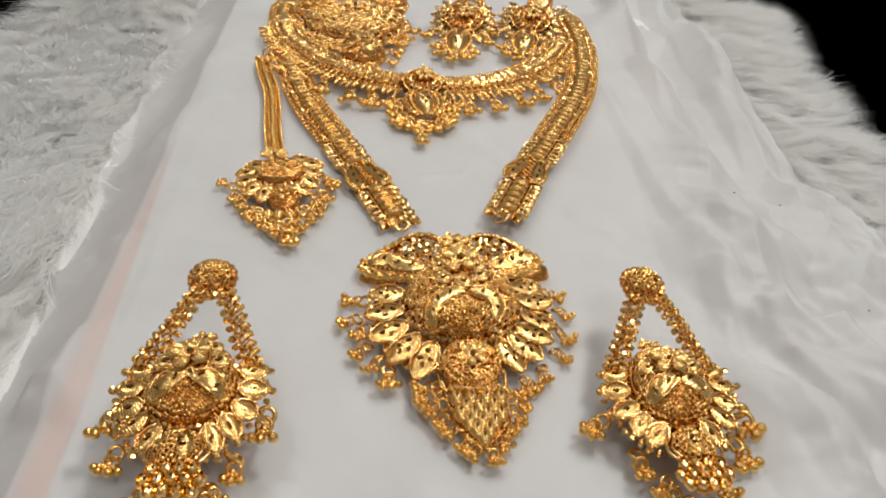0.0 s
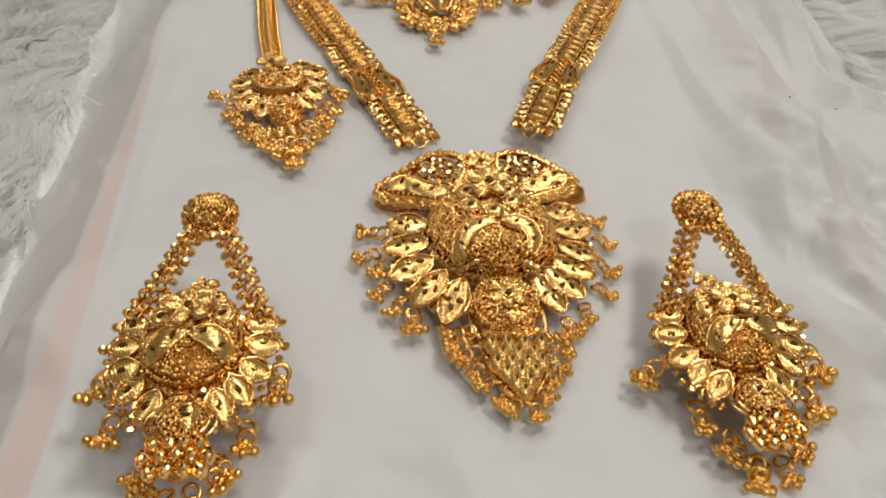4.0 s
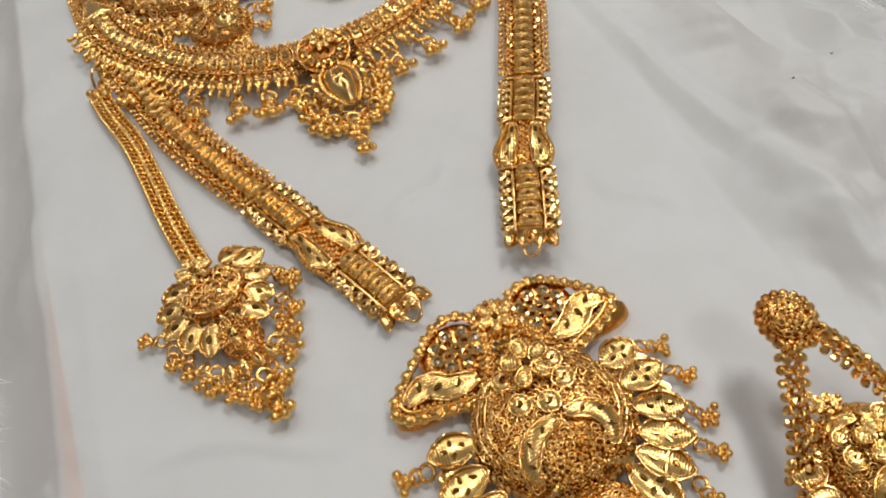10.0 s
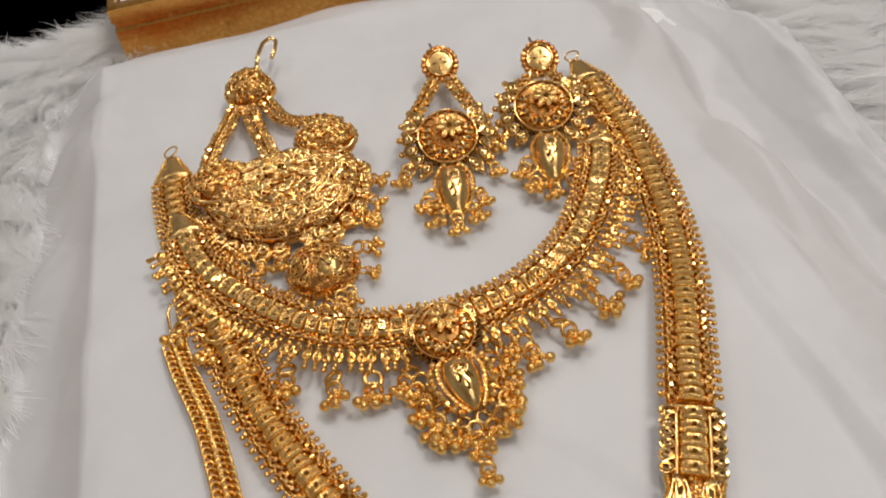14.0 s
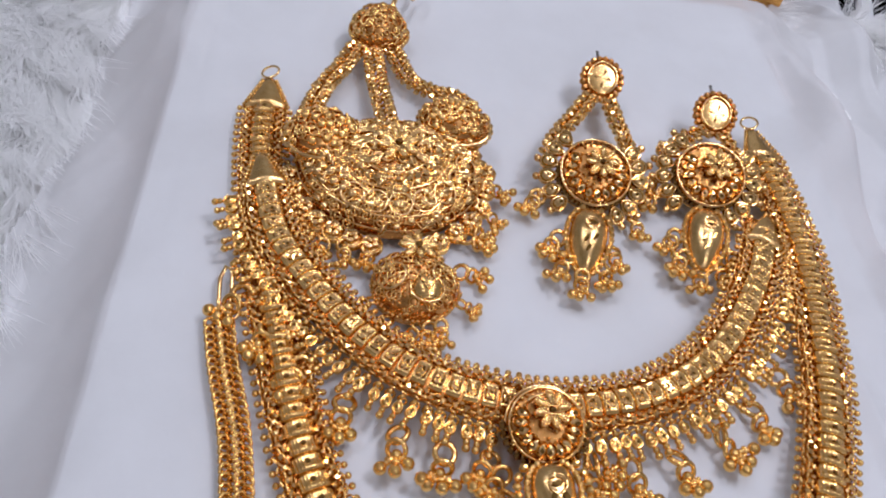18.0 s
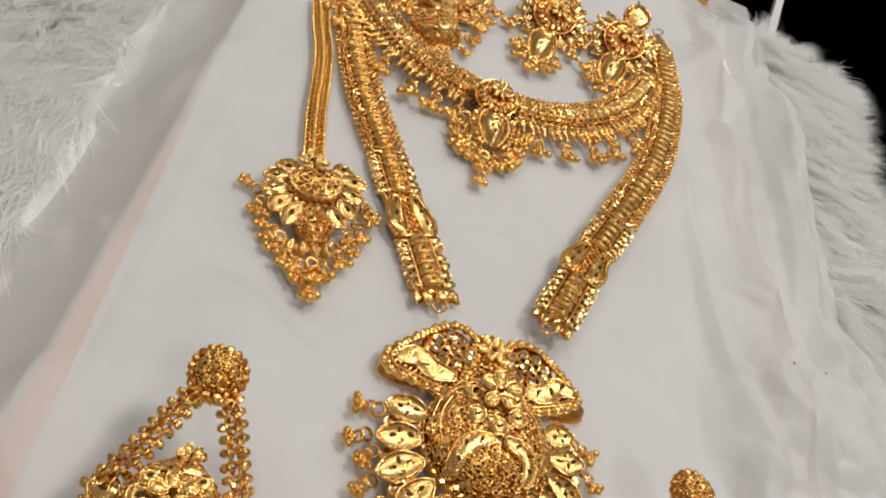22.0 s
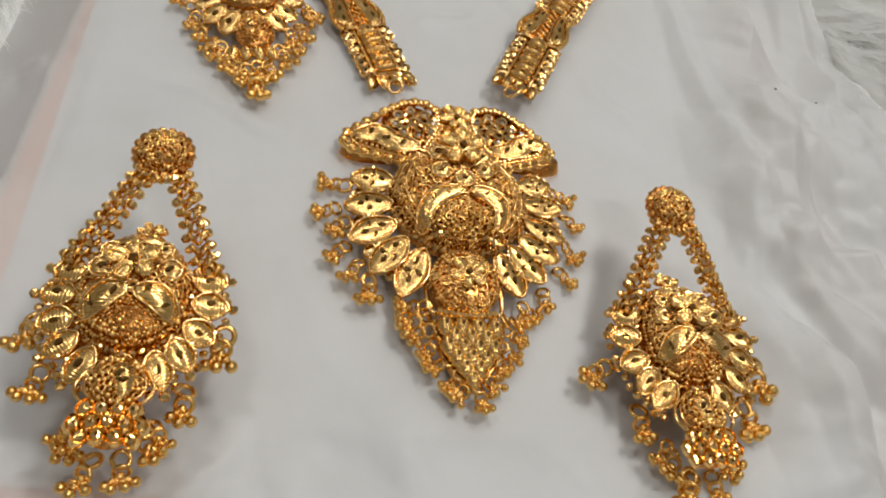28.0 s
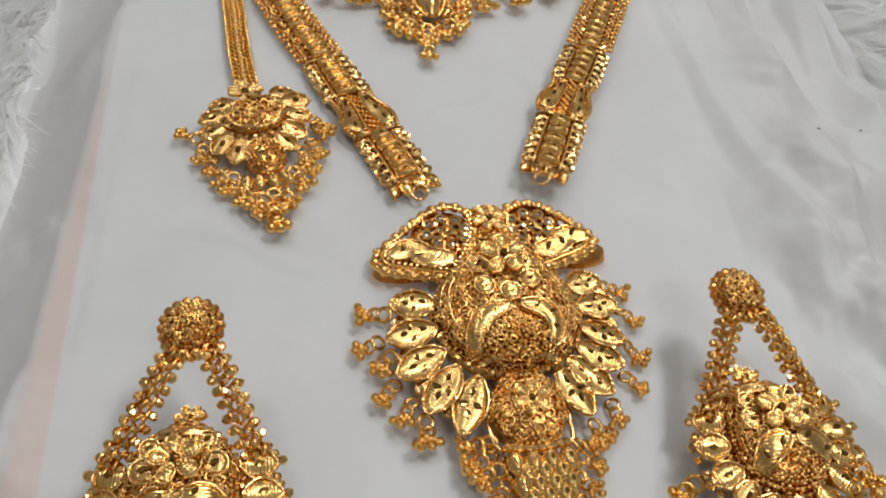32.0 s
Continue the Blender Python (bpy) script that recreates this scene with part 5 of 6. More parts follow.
for i, (x0, y0, x1, y1) in enumerate(((-9.5, -8, -15.5, -18), (-9.0, -14, -16.4, -25), (-8.0, -19, -13, -31.5), (-5.8, -23, -10.8, -36), (-3.4, -26, -6, -36), (8.0, -9, 15.0, -18), (7.6, -14, 14.5, -25), (6.4, -19, 12.6, -31), (4.2, -23, 10.2, -35), (1.4, -26, 3.8, -36.5), (-1.4, -28.5, -2.4, -40), (-2.4, -38, -3.3, -48.5), (11, -4.5, 19, -13), (-11.5, -4, -19, -13.5))):
    hang_to(choker, (MX + x0 / 1000, MY + y0 / 1000), (MX + x1 / 1000, MY + y1 / 1000), i + 2, -0.003)

# ---------------------------------------------------------------- hair pendant with chain
tikka = thing("hair_pendant", "gold hair pendant with petal fan on a mesh chain", "hair ornament", M(0, 0, 0))
tc = Path([(-0.0698, 0.2030), (-0.0676, 0.1904), (-0.0634, 0.1725), (-0.0610, 0.1520), (-0.0595, 0.1341), (-0.0571, 0.1159), (-0.0552, 0.1058)])
g = Geo()
n = int(tc.length / 0.0023)
for i in range(n):
    for k in range(4):
        x, y, a = tc.at((i + 0.5 * (k % 2)) * tc.length / n, (k - 1.5) * 0.0016)
        g.add(ring(0.0015, 0.00052, 9, 5), M(x, y, 0.0014, a + (32 if k % 2 else -32), 42 if k % 2 else -42, 0, 1.0))
        if k in (0, 3):
            x, y, a = tc.at((i + 0.25) * tc.length / n, (k - 1.5) * 0.0021)
            g.add(B07, M(x, y, 0.0014, a))
part("mesh_chain", g, GOLD, tikka, "flat woven gold chain", None, False, "stuff")
part("hook", tube([(-0.0702, 0.203, 0.0015), (-0.0706, 0.210, 0.002), (-0.0708, 0.2165, 0.0025), (-0.0696, 0.2200, 0.003), (-0.0678, 0.2188, 0.003), (-0.0675, 0.2130, 0.0025), (-0.0678, 0.208, 0.002)], 0.0006, 7), POLISHED, tikka, "wire hook clasp")
part("ring", ring(0.0021, 0.00045, 16, 7), POLISHED, tikka, "", M(-0.0672, 0.2062, 0.002, 0, 30, 0))
TX0, TY0 = -0.0530, 0.0890
TIKKA_FAN = (((-5.7, 8.0), (-14.6, 9.4)), ((-8.6, 3.4), (-17.4, 2.0)), ((-8.6, -2.0), (-16.8, -4.8)), ((-7.0, -5.4), (-12.8, -11.8)), ((-3.2, -7.2), (-6.8, -16.6)), ((4.4, 12.2), (11.4, 16.4)), ((7.6, 9.2), (17.0, 12.0)), ((8.8, 4.0), (17.4, 4.2)), ((8.2, -0.8), (15.6, -4.6)), ((6.0, -5.2), (12.0, -11.0)))
for k, (b0, t0) in enumerate(TIKKA_FAN):
    eye_petal(tikka, (TX0 + b0[0] / 1000, TY0 + b0[1] / 1000, 0.0056), (TX0 + t0[0] / 1000, TY0 + t0[1] / 1000, 0.0036), 0.0068, 1, 40 + k)
disc = link("disc", Geo().add(egg(0.0094, 0.0076, 0.0076, 0.0034, 32, 7, 2.4, 0.004)).mesh("disc", GAP_SHADE), tikka, M(TX0, TY0 + 0.0020, 0.0058, 18), "domed filigree disc in a wire ring")
disc_z = egg_height(0.0094, 0.0076, 0.0076, 0.0034, 2.4)
g = Geo()
strew(g, disc_z, curls[2:] + [B05, B04], 90, 41, (-0.009, 0.009, -0.0074, 0.0074), 0.0009)
rope(g, 0.0080, 0.0064, 0.0022, 40, B05)
part("scrollwork", g, GOLD, disc, "", None, False, "stuff")
a = np.linspace(0, 2 * np.pi, 44, endpoint=False)
part("rope_wire", tube(np.stack([0.0086 * np.cos(a), 0.0069 * np.sin(a), 0 * a + 0.0022], 1), 0.00042, 6, True), POLISHED, disc, "smooth wire ring")
g = Geo()
for i in range(24):
    aa = 2 * math.pi * i / 24
    g.add(DISC, M(0.0101 * math.cos(aa), 0.0084 * math.sin(aa), -0.0006, 40 * i, 30, 10, 0.85))
part("rim_nut", g, POLISHED, disc, "faceted nuts round the disc", None, True, "stuff")
for k in range(6):
    part("bright_cut", bead(0.0010, 5, 3), POLISHED, disc, "", M(-0.0060 + 0.0024 * k, -0.0016 - 0.0014 * math.sin(math.pi * k / 5), 0.0034, 30 * k), True)
bloom(tikka, TX0 - 0.0030, TY0 + 0.0104, 0.0080, 0.0056, 7, -12, 5)
tear = link("teardrop", Geo().add(petal(0.0150, 0.0124, 0.0032, 0.0004, 0.7, 0.62, SMOOTH)).mesh("teardrop", GAP_SHADE), tikka, M(TX0 + 0.0008, TY0 - 0.0064, 0.0040, 194), "granulated teardrop with a smooth boss")
boss = part("boss", petal(0.0098, 0.0050, 0.0018, 0.0003, 0.75, 0.6, SMOOTH), ENGRAVED, tear, "smooth faceted boss", M(0.0012, 0.0028, 0.0024))
cuts_on(boss, [(0, 0.0066, 0.0017, 0), (0.0005, 0.0048, 0.0018, 40)], 0.0026, 0.0012)
g = Geo()
tik_z = egg_height(0.0056, 0.0072, 0.0072, 0.0032)
strew(g, tik_z, [B04, B05, B05], 150, 43, (-0.0056, 0.0056, -0.0072, 0.0072), 0.0008)
part("granulation", g, GOLD, tear, "", M(0, 0.0080, 0.0003), False, "stuff")
for k in range(4):
    p = part("bell_petal", petal(0.0064, 0.0042, 0.0014, 0.0003, 0.8, 0.55, SMOOTH), ENGRAVED, tikka, "small domed petal of the bell", M(TX0 + 0.0022 + 0.0030 * (k - 1.5), TY0 - 0.0205 + 0.0006 * k, 0.0036, 194 + (k - 1.5) * 16, -10, 0))
    cuts_on(p, [(0, 0.0036, 0.0015, 90)], 0.0020, 0.0009)
for i, (x0, y0, x1, y1) in enumerate(((-16.4, -3.8, -22.2, -1.2), (-15.2, -6.5, -16.8, -14.5), (-12.6, -10.9, -13.6, -20), (-9.0, -16.0, -10.6, -24), (-6.2, -18.9, -7.6, -28.5), (-3.4, -22.6, -3.6, -32), (-0.4, -25, -0.6, -34.5), (1.7, -28.0, 2.0, -37.5), (4.2, -31.0, 6.6, -43),
                                      (6.7, -24.9, 11.2, -34.1), (4.6, -26, 7.6, -36), (10.0, -17.7, 15.2, -26.8), (11.2, -16.5, 18.2, -19.4), (13.4, -8.6, 15.8, -17.0), (16.0, -4.6, 20.0, -14.0), (17.2, 3.4, 23.6, -4.0), (17.0, 5.5, 21.4, -2.0))):
    hang_to(tikka, (TX0 + x0 / 1000, TY0 + y0 / 1000), (TX0 + x1 / 1000, TY0 + y1 / 1000), i + 1, 0.0008)

# ---------------------------------------------------------------- crescent hair brooch
HX, HY = -0.0240, 0.2610
brooch = thing("hair_brooch", "large crescent gold hair brooch with three strap chains", "hair ornament", M(0, 0, 0))
BD = (0.0285, 0.0168, 0.0270, 0.0076)
boat_z = egg_height(*BD)
crescent = link("crescent", Geo().add(egg(*BD, 56, 11, 2.2, 0.0035)).mesh("crescent", GAP_SHADE), brooch, M(HX, HY, 0.0042, 4), "full-bellied crescent of filigree")
g = Geo()
scroll = [spiral(0.0021, 1.6, 0.0004, 16, 1), spiral(0.0021, 1.6, 0.0004, 16, -1), spiral(0.0014, 1.5, 0.00034, 13, 1), ring(0.0013, 0.00034, 12, 4)]
strew(g, boat_z, scroll, 380, 51, (-0.0288, 0.0288, -0.0270, 0.0158), 0.0015)
part("scrollwork", g, GOLD, crescent, "wire scrolls over the crescent", None, False, "stuff")
g = Geo()
strew(g, boat_z, [petal(0.0046, 0.0020, 0.0009, 0.0003, 0.8, 0.45), petal(0.0038, 0.0022, 0.0009, 0.0003, 0.8, 0.5, DISHED), dome(0.0014, 0.0014, 0.0009, 10, 4)], 130, 52, (-0.0286, 0.0286, -0.0268, 0.0156), 0.0023, 0.0006)
part("leafage", g, POLISHED, crescent, "small embossed leaves and bosses", None, False, "stuff")
g = Geo()
strew(g, boat_z, [B04, B05, B03], 480, 53, (-0.0288, 0.0288, -0.0270, 0.0158), 0.0008)


def boat_line(k, dy=0.0, a0=0.0, a1=360.0, n=80, lift=0.0005):
    out = []
    for t in np.radians(np.linspace(a0, a1, n)):
        x, y = BD[0] * k * math.cos(t), (BD[1] if math.sin(t) > 0 else BD[2]) * k * math.sin(t) + dy
        out.append((x, y, boat_z(x, y) + lift))
    return out


for k, dy in ((0.97, 0.0), (0.60, 0.0), (0.55, 0.0)):
    bead_wire(g, boat_line(k, dy), B05, 0.0011)
for deg in (200, 222, 244, 268, 292, 314, 336):
    t = radians(deg)
    bead_wire(g, [(BD[0] * k * math.cos(t + 0.25 * (k - 0.6)), BD[2] * k * math.sin(t + 0.25 * (k - 0.6)), boat_z(BD[0] * k * math.cos(t + 0.25 * (k - 0.6)), BD[2] * k * math.sin(t + 0.25 * (k - 0.6))) + 0.0005) for k in np.linspace(0.6, 0.96, 10)], B04, 0.0009)
part("granulation", g, GOLD, crescent, "granules and beaded wire", None, False, "stuff")
for k in (1.01, 0.92, 0.62, 0.40):
    part("rope_wire", tube(boat_line(k)[:-1], 0.00042, 6, True), POLISHED, crescent, "smooth wire line")
g = Geo()
for i in range(13):
    t = radians(192 + 156 * (i + 0.5) / 13)
    x, y = BD[0] * 0.50 * math.cos(t), BD[2] * 0.50 * math.sin(t)
    g.add(bead(0.0012, 5, 3), M(x, y, boat_z(x, y) + 0.0009, 40 * i, 20, 10))
    g.add(ring(0.0014, 0.0003, 12, 5), M(x, y, boat_z(x, y) + 0.0006))
part("bright_cut", g, POLISHED, crescent, "row of bright-cut cups", None, True, "stuff")
for i in range(9):
    t = radians(196 + 148 * i / 8)
    x, y = BD[0] * 0.79 * math.cos(t), BD[2] * 0.79 * math.sin(t)
    part("loop_wire", ring(0.0034, 0.00042, 18, 6), POLISHED, crescent, "", Matrix.Translation((x, y, boat_z(x, y) + 0.0006)) @ pose(0, 0, 0, -22 * math.sin(t), 22 * math.cos(t), 0))
    part("boss", dome(0.0018, 0.0018, 0.0012, 12, 4), ENGRAVED, crescent, "", Matrix.Translation((x, y, boat_z(x, y) + 0.0004)) @ pose(0, 0, 0, -22 * math.sin(t), 22 * math.cos(t), 0))
bloom(crescent, 0.0014, 0.0000, boat_z(0, 0) + 0.0008, 0.0064, 8, 4, 10)
for sd in (-1, 1):
    for pts in (((0.0056, 0.0006), (0.0100, 0.0026), (0.0140, 0.0002)), ((0.0050, -0.0036), (0.0088, -0.0060), (0.0126, -0.0046)), ((0.0040, 0.0050), (0.0080, 0.0078), (0.0124, 0.0066))):
        line = [(sd * x + 0.0012, y) for x, y in pts]
        band_leaf(crescent, line if sd < 0 else line[::-1], 0.0026, boat_z, "", 1, 0.0009)
for sd, ex, ey, turn in ((-1, -0.0450, 0.2676, 14), (1, -0.0034, 0.2768, -12)):
    ear = link("ear_crescent", Geo().add(dome(0.0100, 0.0080, 0.0052, 26, 7, 2.2, 0.003)).mesh("ear_crescent", GAP_SHADE), brooch, M(ex, ey, 0.0084, turn, 6, 0, 1.12), "small filigree crescent")
    ear_z = egg_height(0.0100, 0.0080, 0.0080, 0.0052)
    g = Geo()
    strew(g, ear_z, scroll[2:] + [dome(0.0013, 0.0013, 0.0009, 9, 4), B05], 80, 70 + sd, (-0.0098, 0.0098, -0.0078, 0.0078), 0.0013)
    rope(g, 0.0098, 0.0078, 0.0008, 46, B05)
    part("scrollwork", g, GOLD, ear, "", None, False, "stuff")
    g = Geo()
    for i in range(26):
        t = 2 * math.pi * i / 26
        g.add(DISC, M(0.0104 * math.cos(t), 0.0084 * math.sin(t), 0.0, 45 * i, 25, 10, 0.95))
    part("rim_nut", g, POLISHED, ear, "faceted rim nuts", None, True, "stuff")
    part("rope_wire", tube([(0.0100 * math.cos(t), -0.0030 + 0.0066 * math.sin(t), 0.0022) for t in np.linspace(math.pi, 2 * math.pi, 16)], 0.0007, 6), POLISHED, ear, "smooth lip wire")
coin = Geo().add(dome(0.0034, 0.0034, 0.0014, 18, 4)).add(ring(0.0032, 0.00036, 18, 5), M(0, 0, 0.0003)).mesh("coin", GOLD)
coin_face = Geo().add(disc_flower(5, 0.0026, 0.0008, 0.0002)).mesh("coin_face", POLISHED)
for x, y in ((-0.0545, 0.2560), (-0.0525, 0.2492), (-0.0496, 0.2432), (-0.0462, 0.2382), (-0.0413, 0.2343), (-0.0362, 0.2316), (-0.0306, 0.2298), (-0.0110, 0.2317), (-0.0054, 0.2356), (-0.0006, 0.2404), (0.0028, 0.2462), (0.0052, 0.2536), (0.0062, 0.2612)):
    c = link("coin", coin, brooch, M(x, y, 0.0024, 37 * x * 1000, rnd.uniform(-10, 10), rnd.uniform(-10, 10)))
    link("coin_face", coin_face, c, M(0, 0, 0.0010))
LBX, LBY = -0.0188, 0.2152
bell = link("bell", Geo().add(egg(0.0120, 0.0112, 0.0112, 0.0074, 34, 8, 2.2, 0.002)).mesh("bell", GAP_SHADE), brooch, M(LBX, LBY, 0.0026), "domed filigree bell")
lb_z = egg_height(0.0120, 0.0112, 0.0112, 0.0074)
g = Geo()
strew(g, lb_z, scroll[2:] + [B05, B04, B05], 190, 81, (-0.0118, 0.0118, -0.011, 0.011), 0.0010)
rope(g, 0.0120, 0.0112, 0.0004, 54, B07)
part("scrollwork", g, GOLD, bell, "", None, False, "stuff")
for sd in (-1, 1):
    part("loop_wire", ring(0.0040, 0.0004, 20, 6), POLISHED, bell, "", Matrix.Translation((sd * 0.0070, -0.0010, lb_z(0.007, 0.001) + 0.0004)) @ pose(0, 0, 0, 0, sd * 34, 0))
bloom(bell, 0.0008, 0.0098, 0.0058, 0.0056, 8, -16, 0, "ribbed gold flower")
boss = part("boss", dome(0.0044, 0.0048, 0.0028, 22, 5), ENGRAVED, bell, "round ribbed boss", M(0.0022, -0.0046, 0.0062))
part("rope_wire", ring(0.0046, 0.00042, 24, 5), POLISHED, boss, "", M(0, 0, 0.0006))
cuts_on(boss, [(0.0013 * q, 0.0002, 0.0027, 90 - 25 * q) for q in (-1, 0, 1)], 0.0052, 0.0008)
ball = link("ball", Geo().add(dome(0.0100, 0.0100, 0.0098, 30, 9, 2.0)).mesh("ball", GAP_SHADE), brooch, M(-0.0262, 0.3278, 0.0040), "round openwork filigree ball")
ball_z = egg_height(0.0100, 0.0100, 0.0100, 0.0098, 2.0)
g = Geo()
strew(g, ball_z, [ring(0.0022, 0.0004, 14, 5), spiral(0.0018, 1.4, 0.0004, 13, 1), ring(0.0014, 0.00036, 12, 5)], 90, 91, (-0.0098, 0.0098, -0.0098, 0.0098), 0.0019)
rope(g, 0.0102, 0.0102, 0.0008, 36, B09)
part("scrollwork", g, GOLD, ball, "", None, False, "stuff")
g = Geo()
for i in range(9):
    t = radians(200 + 140 * i / 8)
    g.add(DISC, M(0.0090 * math.cos(t), 0.0090 * math.sin(t), 0.0046, 40 * i, 40, 0, 1.05))
part("bright_cut", g, POLISHED, ball, "bright-cut spots", None, True, "stuff")
part("hook", tube([(-0.0212, 0.3400, 0.0075), (-0.0190, 0.3480, 0.0090), (-0.0150, 0.3570, 0.0095), (-0.0108, 0.3612, 0.0090), (-0.0090, 0.3588, 0.0080), (-0.0108, 0.3530, 0.0070), (-0.0132, 0.3480, 0.0066)], 0.00095, 8), POLISHED, brooch, "flat hook of polished wire")
part("ring", ring(0.0020, 0.0005, 14, 6), GOLD, brooch, "", M(-0.0214, 0.3392, 0.0066, 0, 50, 20))
nut_strap(brooch, [(-0.0338, 0.3190, 0.005), (-0.0395, 0.3060, 0.005), (-0.0452, 0.2945, 0.0055), (-0.0498, 0.2790, 0.0065)], 0.0056, 1, "strap", 0.0024)
nut_strap(brooch, [(-0.0285, 0.3170, 0.005), (-0.0278, 0.3020, 0.0055), (-0.0262, 0.2860, 0.0075), (-0.0250, 0.2720, 0.0095)], 0.0056, 2, "strap", 0.0024)
nut_strap(brooch, [(-0.0215, 0.3185, 0.005), (-0.0165, 0.3030, 0.0045), (-0.0095, 0.2975, 0.0045), (-0.0010, 0.2945, 0.005), (0.0035, 0.2895, 0.0055)], 0.0056, 3, "strap", 0.0024)
for i, (x0, y0, x1, y1) in enumerate(((5.0, 257, 13.5, 250), (3.5, 246, 9.0, 238), (-0.5, 240.5, 4.5, 231.5), (-4.5, 235, 5.8, 229), (-7.4, 222, 3.2, 218.2), (-7.6, 211.5, -1.2, 206.6), (-12.4, 205, -12.6, 195.5), (-17.8, 204, -23.2, 197.0), (-15.6, 204, -16.6, 194), (-26.0, 206, -30.2, 198.8), (-29.6, 212, -36.0, 206), (-30.6, 230, -33.5, 220), (-38.5, 231, -37.8, 221), (-43.5, 234, -45.0, 224), (-48.5, 239.5, -51.5, 230))):
    hang_to(brooch, (x0 / 1000, y0 / 1000), (x1 / 1000, y1 / 1000), i, 0.001)


# ---------------------------------------------------------------- large earrings
def large_earring(name, label, centre, stud, deck, seed, petals, drops, side=1):
    """A domed earring: centre of its dome on the paper, height of its petals, raised stud on its pin."""
    e = thing(name, label, "earring", M(centre[0], centre[1], 0.0), "pair of large earrings")
    st = Vector(stud) - Vector((*centre, 0))
    D = (0.0112, 0.0160, 0.0114, 0.0064)
    hz = egg_height(*D, 2.3)
    # body colour carries the shade that falls between its granules
    body = link("body", Geo().add(egg(*D, 44, 10, 2.3, deck - 0.004)).mesh("body", GAP_SHADE), e, M(0, 0, deck), "full domed body of granules and filigree")
    g = Geo()
    small = [spiral(0.0015, 1.5, 0.00032, 13, 1), spiral(0.0015, 1.5, 0.00032, 13, -1), ring(0.0011, 0.0003, 11, 4)]
    strew(g, hz, small, 120, seed, (-0.0106, 0.0106, -0.002, 0.0155), 0.0011)
    for k in (0.985, 0.90):
        bead_wire(g, [(D[0] * k * math.cos(a), (D[1] if math.sin(a) > 0 else D[2]) * k * math.sin(a), hz(D[0] * k * math.cos(a), (D[1] if math.sin(a) > 0 else D[2]) * k * math.sin(a)) + 0.0004) for a in np.linspace(0, 2 * math.pi, 70)], B05, 0.00105)
    part("scrollwork", g, GOLD, body, "wire scrolls and beaded wire", None, False, "stuff")
    g = Geo()
    strew(g, hz, [B04, B05, B03, B07], 330, seed + 1, (-0.0108, 0.0108, -0.0112, -0.0015), 0.00072, 0.0003)
    part("granulation", g, GOLD, body, "bowl packed with granules", None, False, "stuff")
    g = Geo()
    for i in range(44):
        a = 2 * math.pi * i / 44
        g.add(DISC, M(1.06 * D[0] * math.cos(a), 1.05 * (D[1] if math.sin(a) > 0 else D[2]) * math.sin(a), -0.0008, 47 * i, 35, 20, 0.92))
    part("rim_nut", g, POLISHED, body, "faceted nuts round the dome", None, True, "stuff")
    for sd, pts in ((-1, ((-0.0006, -0.0012), (-0.0046, -0.0024), (-0.0086, -0.0066))), (1, ((0.0094, -0.0058), (0.0056, -0.0022), (0.0012, -0.0014)))):
        band_leaf(body, pts, 0.0058, hz, "broad ribbed leaf", 2, 0.0010)
    bloom(body, -0.0002, 0.0056, hz(0, 0.0056) + 0.0012, 0.0056, 5, -8, 18 + 10 * side)
    for dx, dy, rr in ((-0.0066, 0.0046, 0.0028), (0.0070, 0.0050, 0.0029), (0.0004, -0.0004, 0.0016), (-0.0058, 0.0096, 0.0022), (0.0052, 0.0106, 0.0022)):
        cup_flower(body, "small_petal", dx, dy, hz(dx, dy) + 0.0006, rr)
    for sd in (-1, 1):
        band_leaf(body, ((sd * 0.0006, 0.0118), (sd * 0.0036, 0.0128), (sd * 0.0066, 0.0116)) if sd < 0 else ((0.0066, 0.0116), (0.0036, 0.0132), (0.0006, 0.0122)), 0.0026, hz, "", 1, 0.0009)
    fin = bloom(body, 0.0012 * side, 0.0178, 0.0012, 0.0034, 6, -24, 0, "small flower finial")
    for k, (b, t) in enumerate(petals):
        eye_petal(e, (b[0] / 1000, b[1] / 1000, deck + 0.0004), (t[0] / 1000, t[1] / 1000, deck - 0.0012), 0.0066 if abs(t[1]) < 12 else 0.0060, 1, seed + k)
    g = Geo()
    for k, (b, t) in enumerate(petals):
        dx, dy = t[0] / 1000 * 1.045, t[1] / 1000 * 1.045
        g.add(DISC, M(dx, dy, deck - 0.0012, 40 * k, 30, 10))
        for q in (-1, 1):
            ln = math.hypot(t[0] - b[0], t[1] - b[1])
            g.add(DISC, M(dx * 0.93 - q * (t[1] - b[1]) / ln * 0.0026, dy * 0.93 + q * (t[0] - b[0]) / ln * 0.0026, deck - 0.0022, 61 * k, -20, 25, 0.9))
    part("edge_nut", g, POLISHED, e, "faceted nuts behind the petals", None, True, "stuff")
    part("back_plate", egg(0.0150, 0.0150, 0.0165, 0.0004, 40, 4, 2.0, 0.001), GAP_SHADE, e, "", M(0, -0.0005, deck - 0.0028))
    for sd, pts in ((-1, ((-0.0022, 0.0310), (-0.0058, 0.0245), (-0.0098, 0.0165), (-0.0142, 0.0095))), (1, ((0.0050, 0.0302), (0.0086, 0.0230), (0.0112, 0.0165), (0.0146, 0.0090)))):
        zs = np.linspace(st.z - 0.0028, deck + 0.0005, 4)
        nut_strap(e, [(x + (st.x - 0.001) * (1 - k / 3), y, z) for k, ((x, y), z) in enumerate(zip(pts, zs))], 0.0050, seed + 5 + sd)
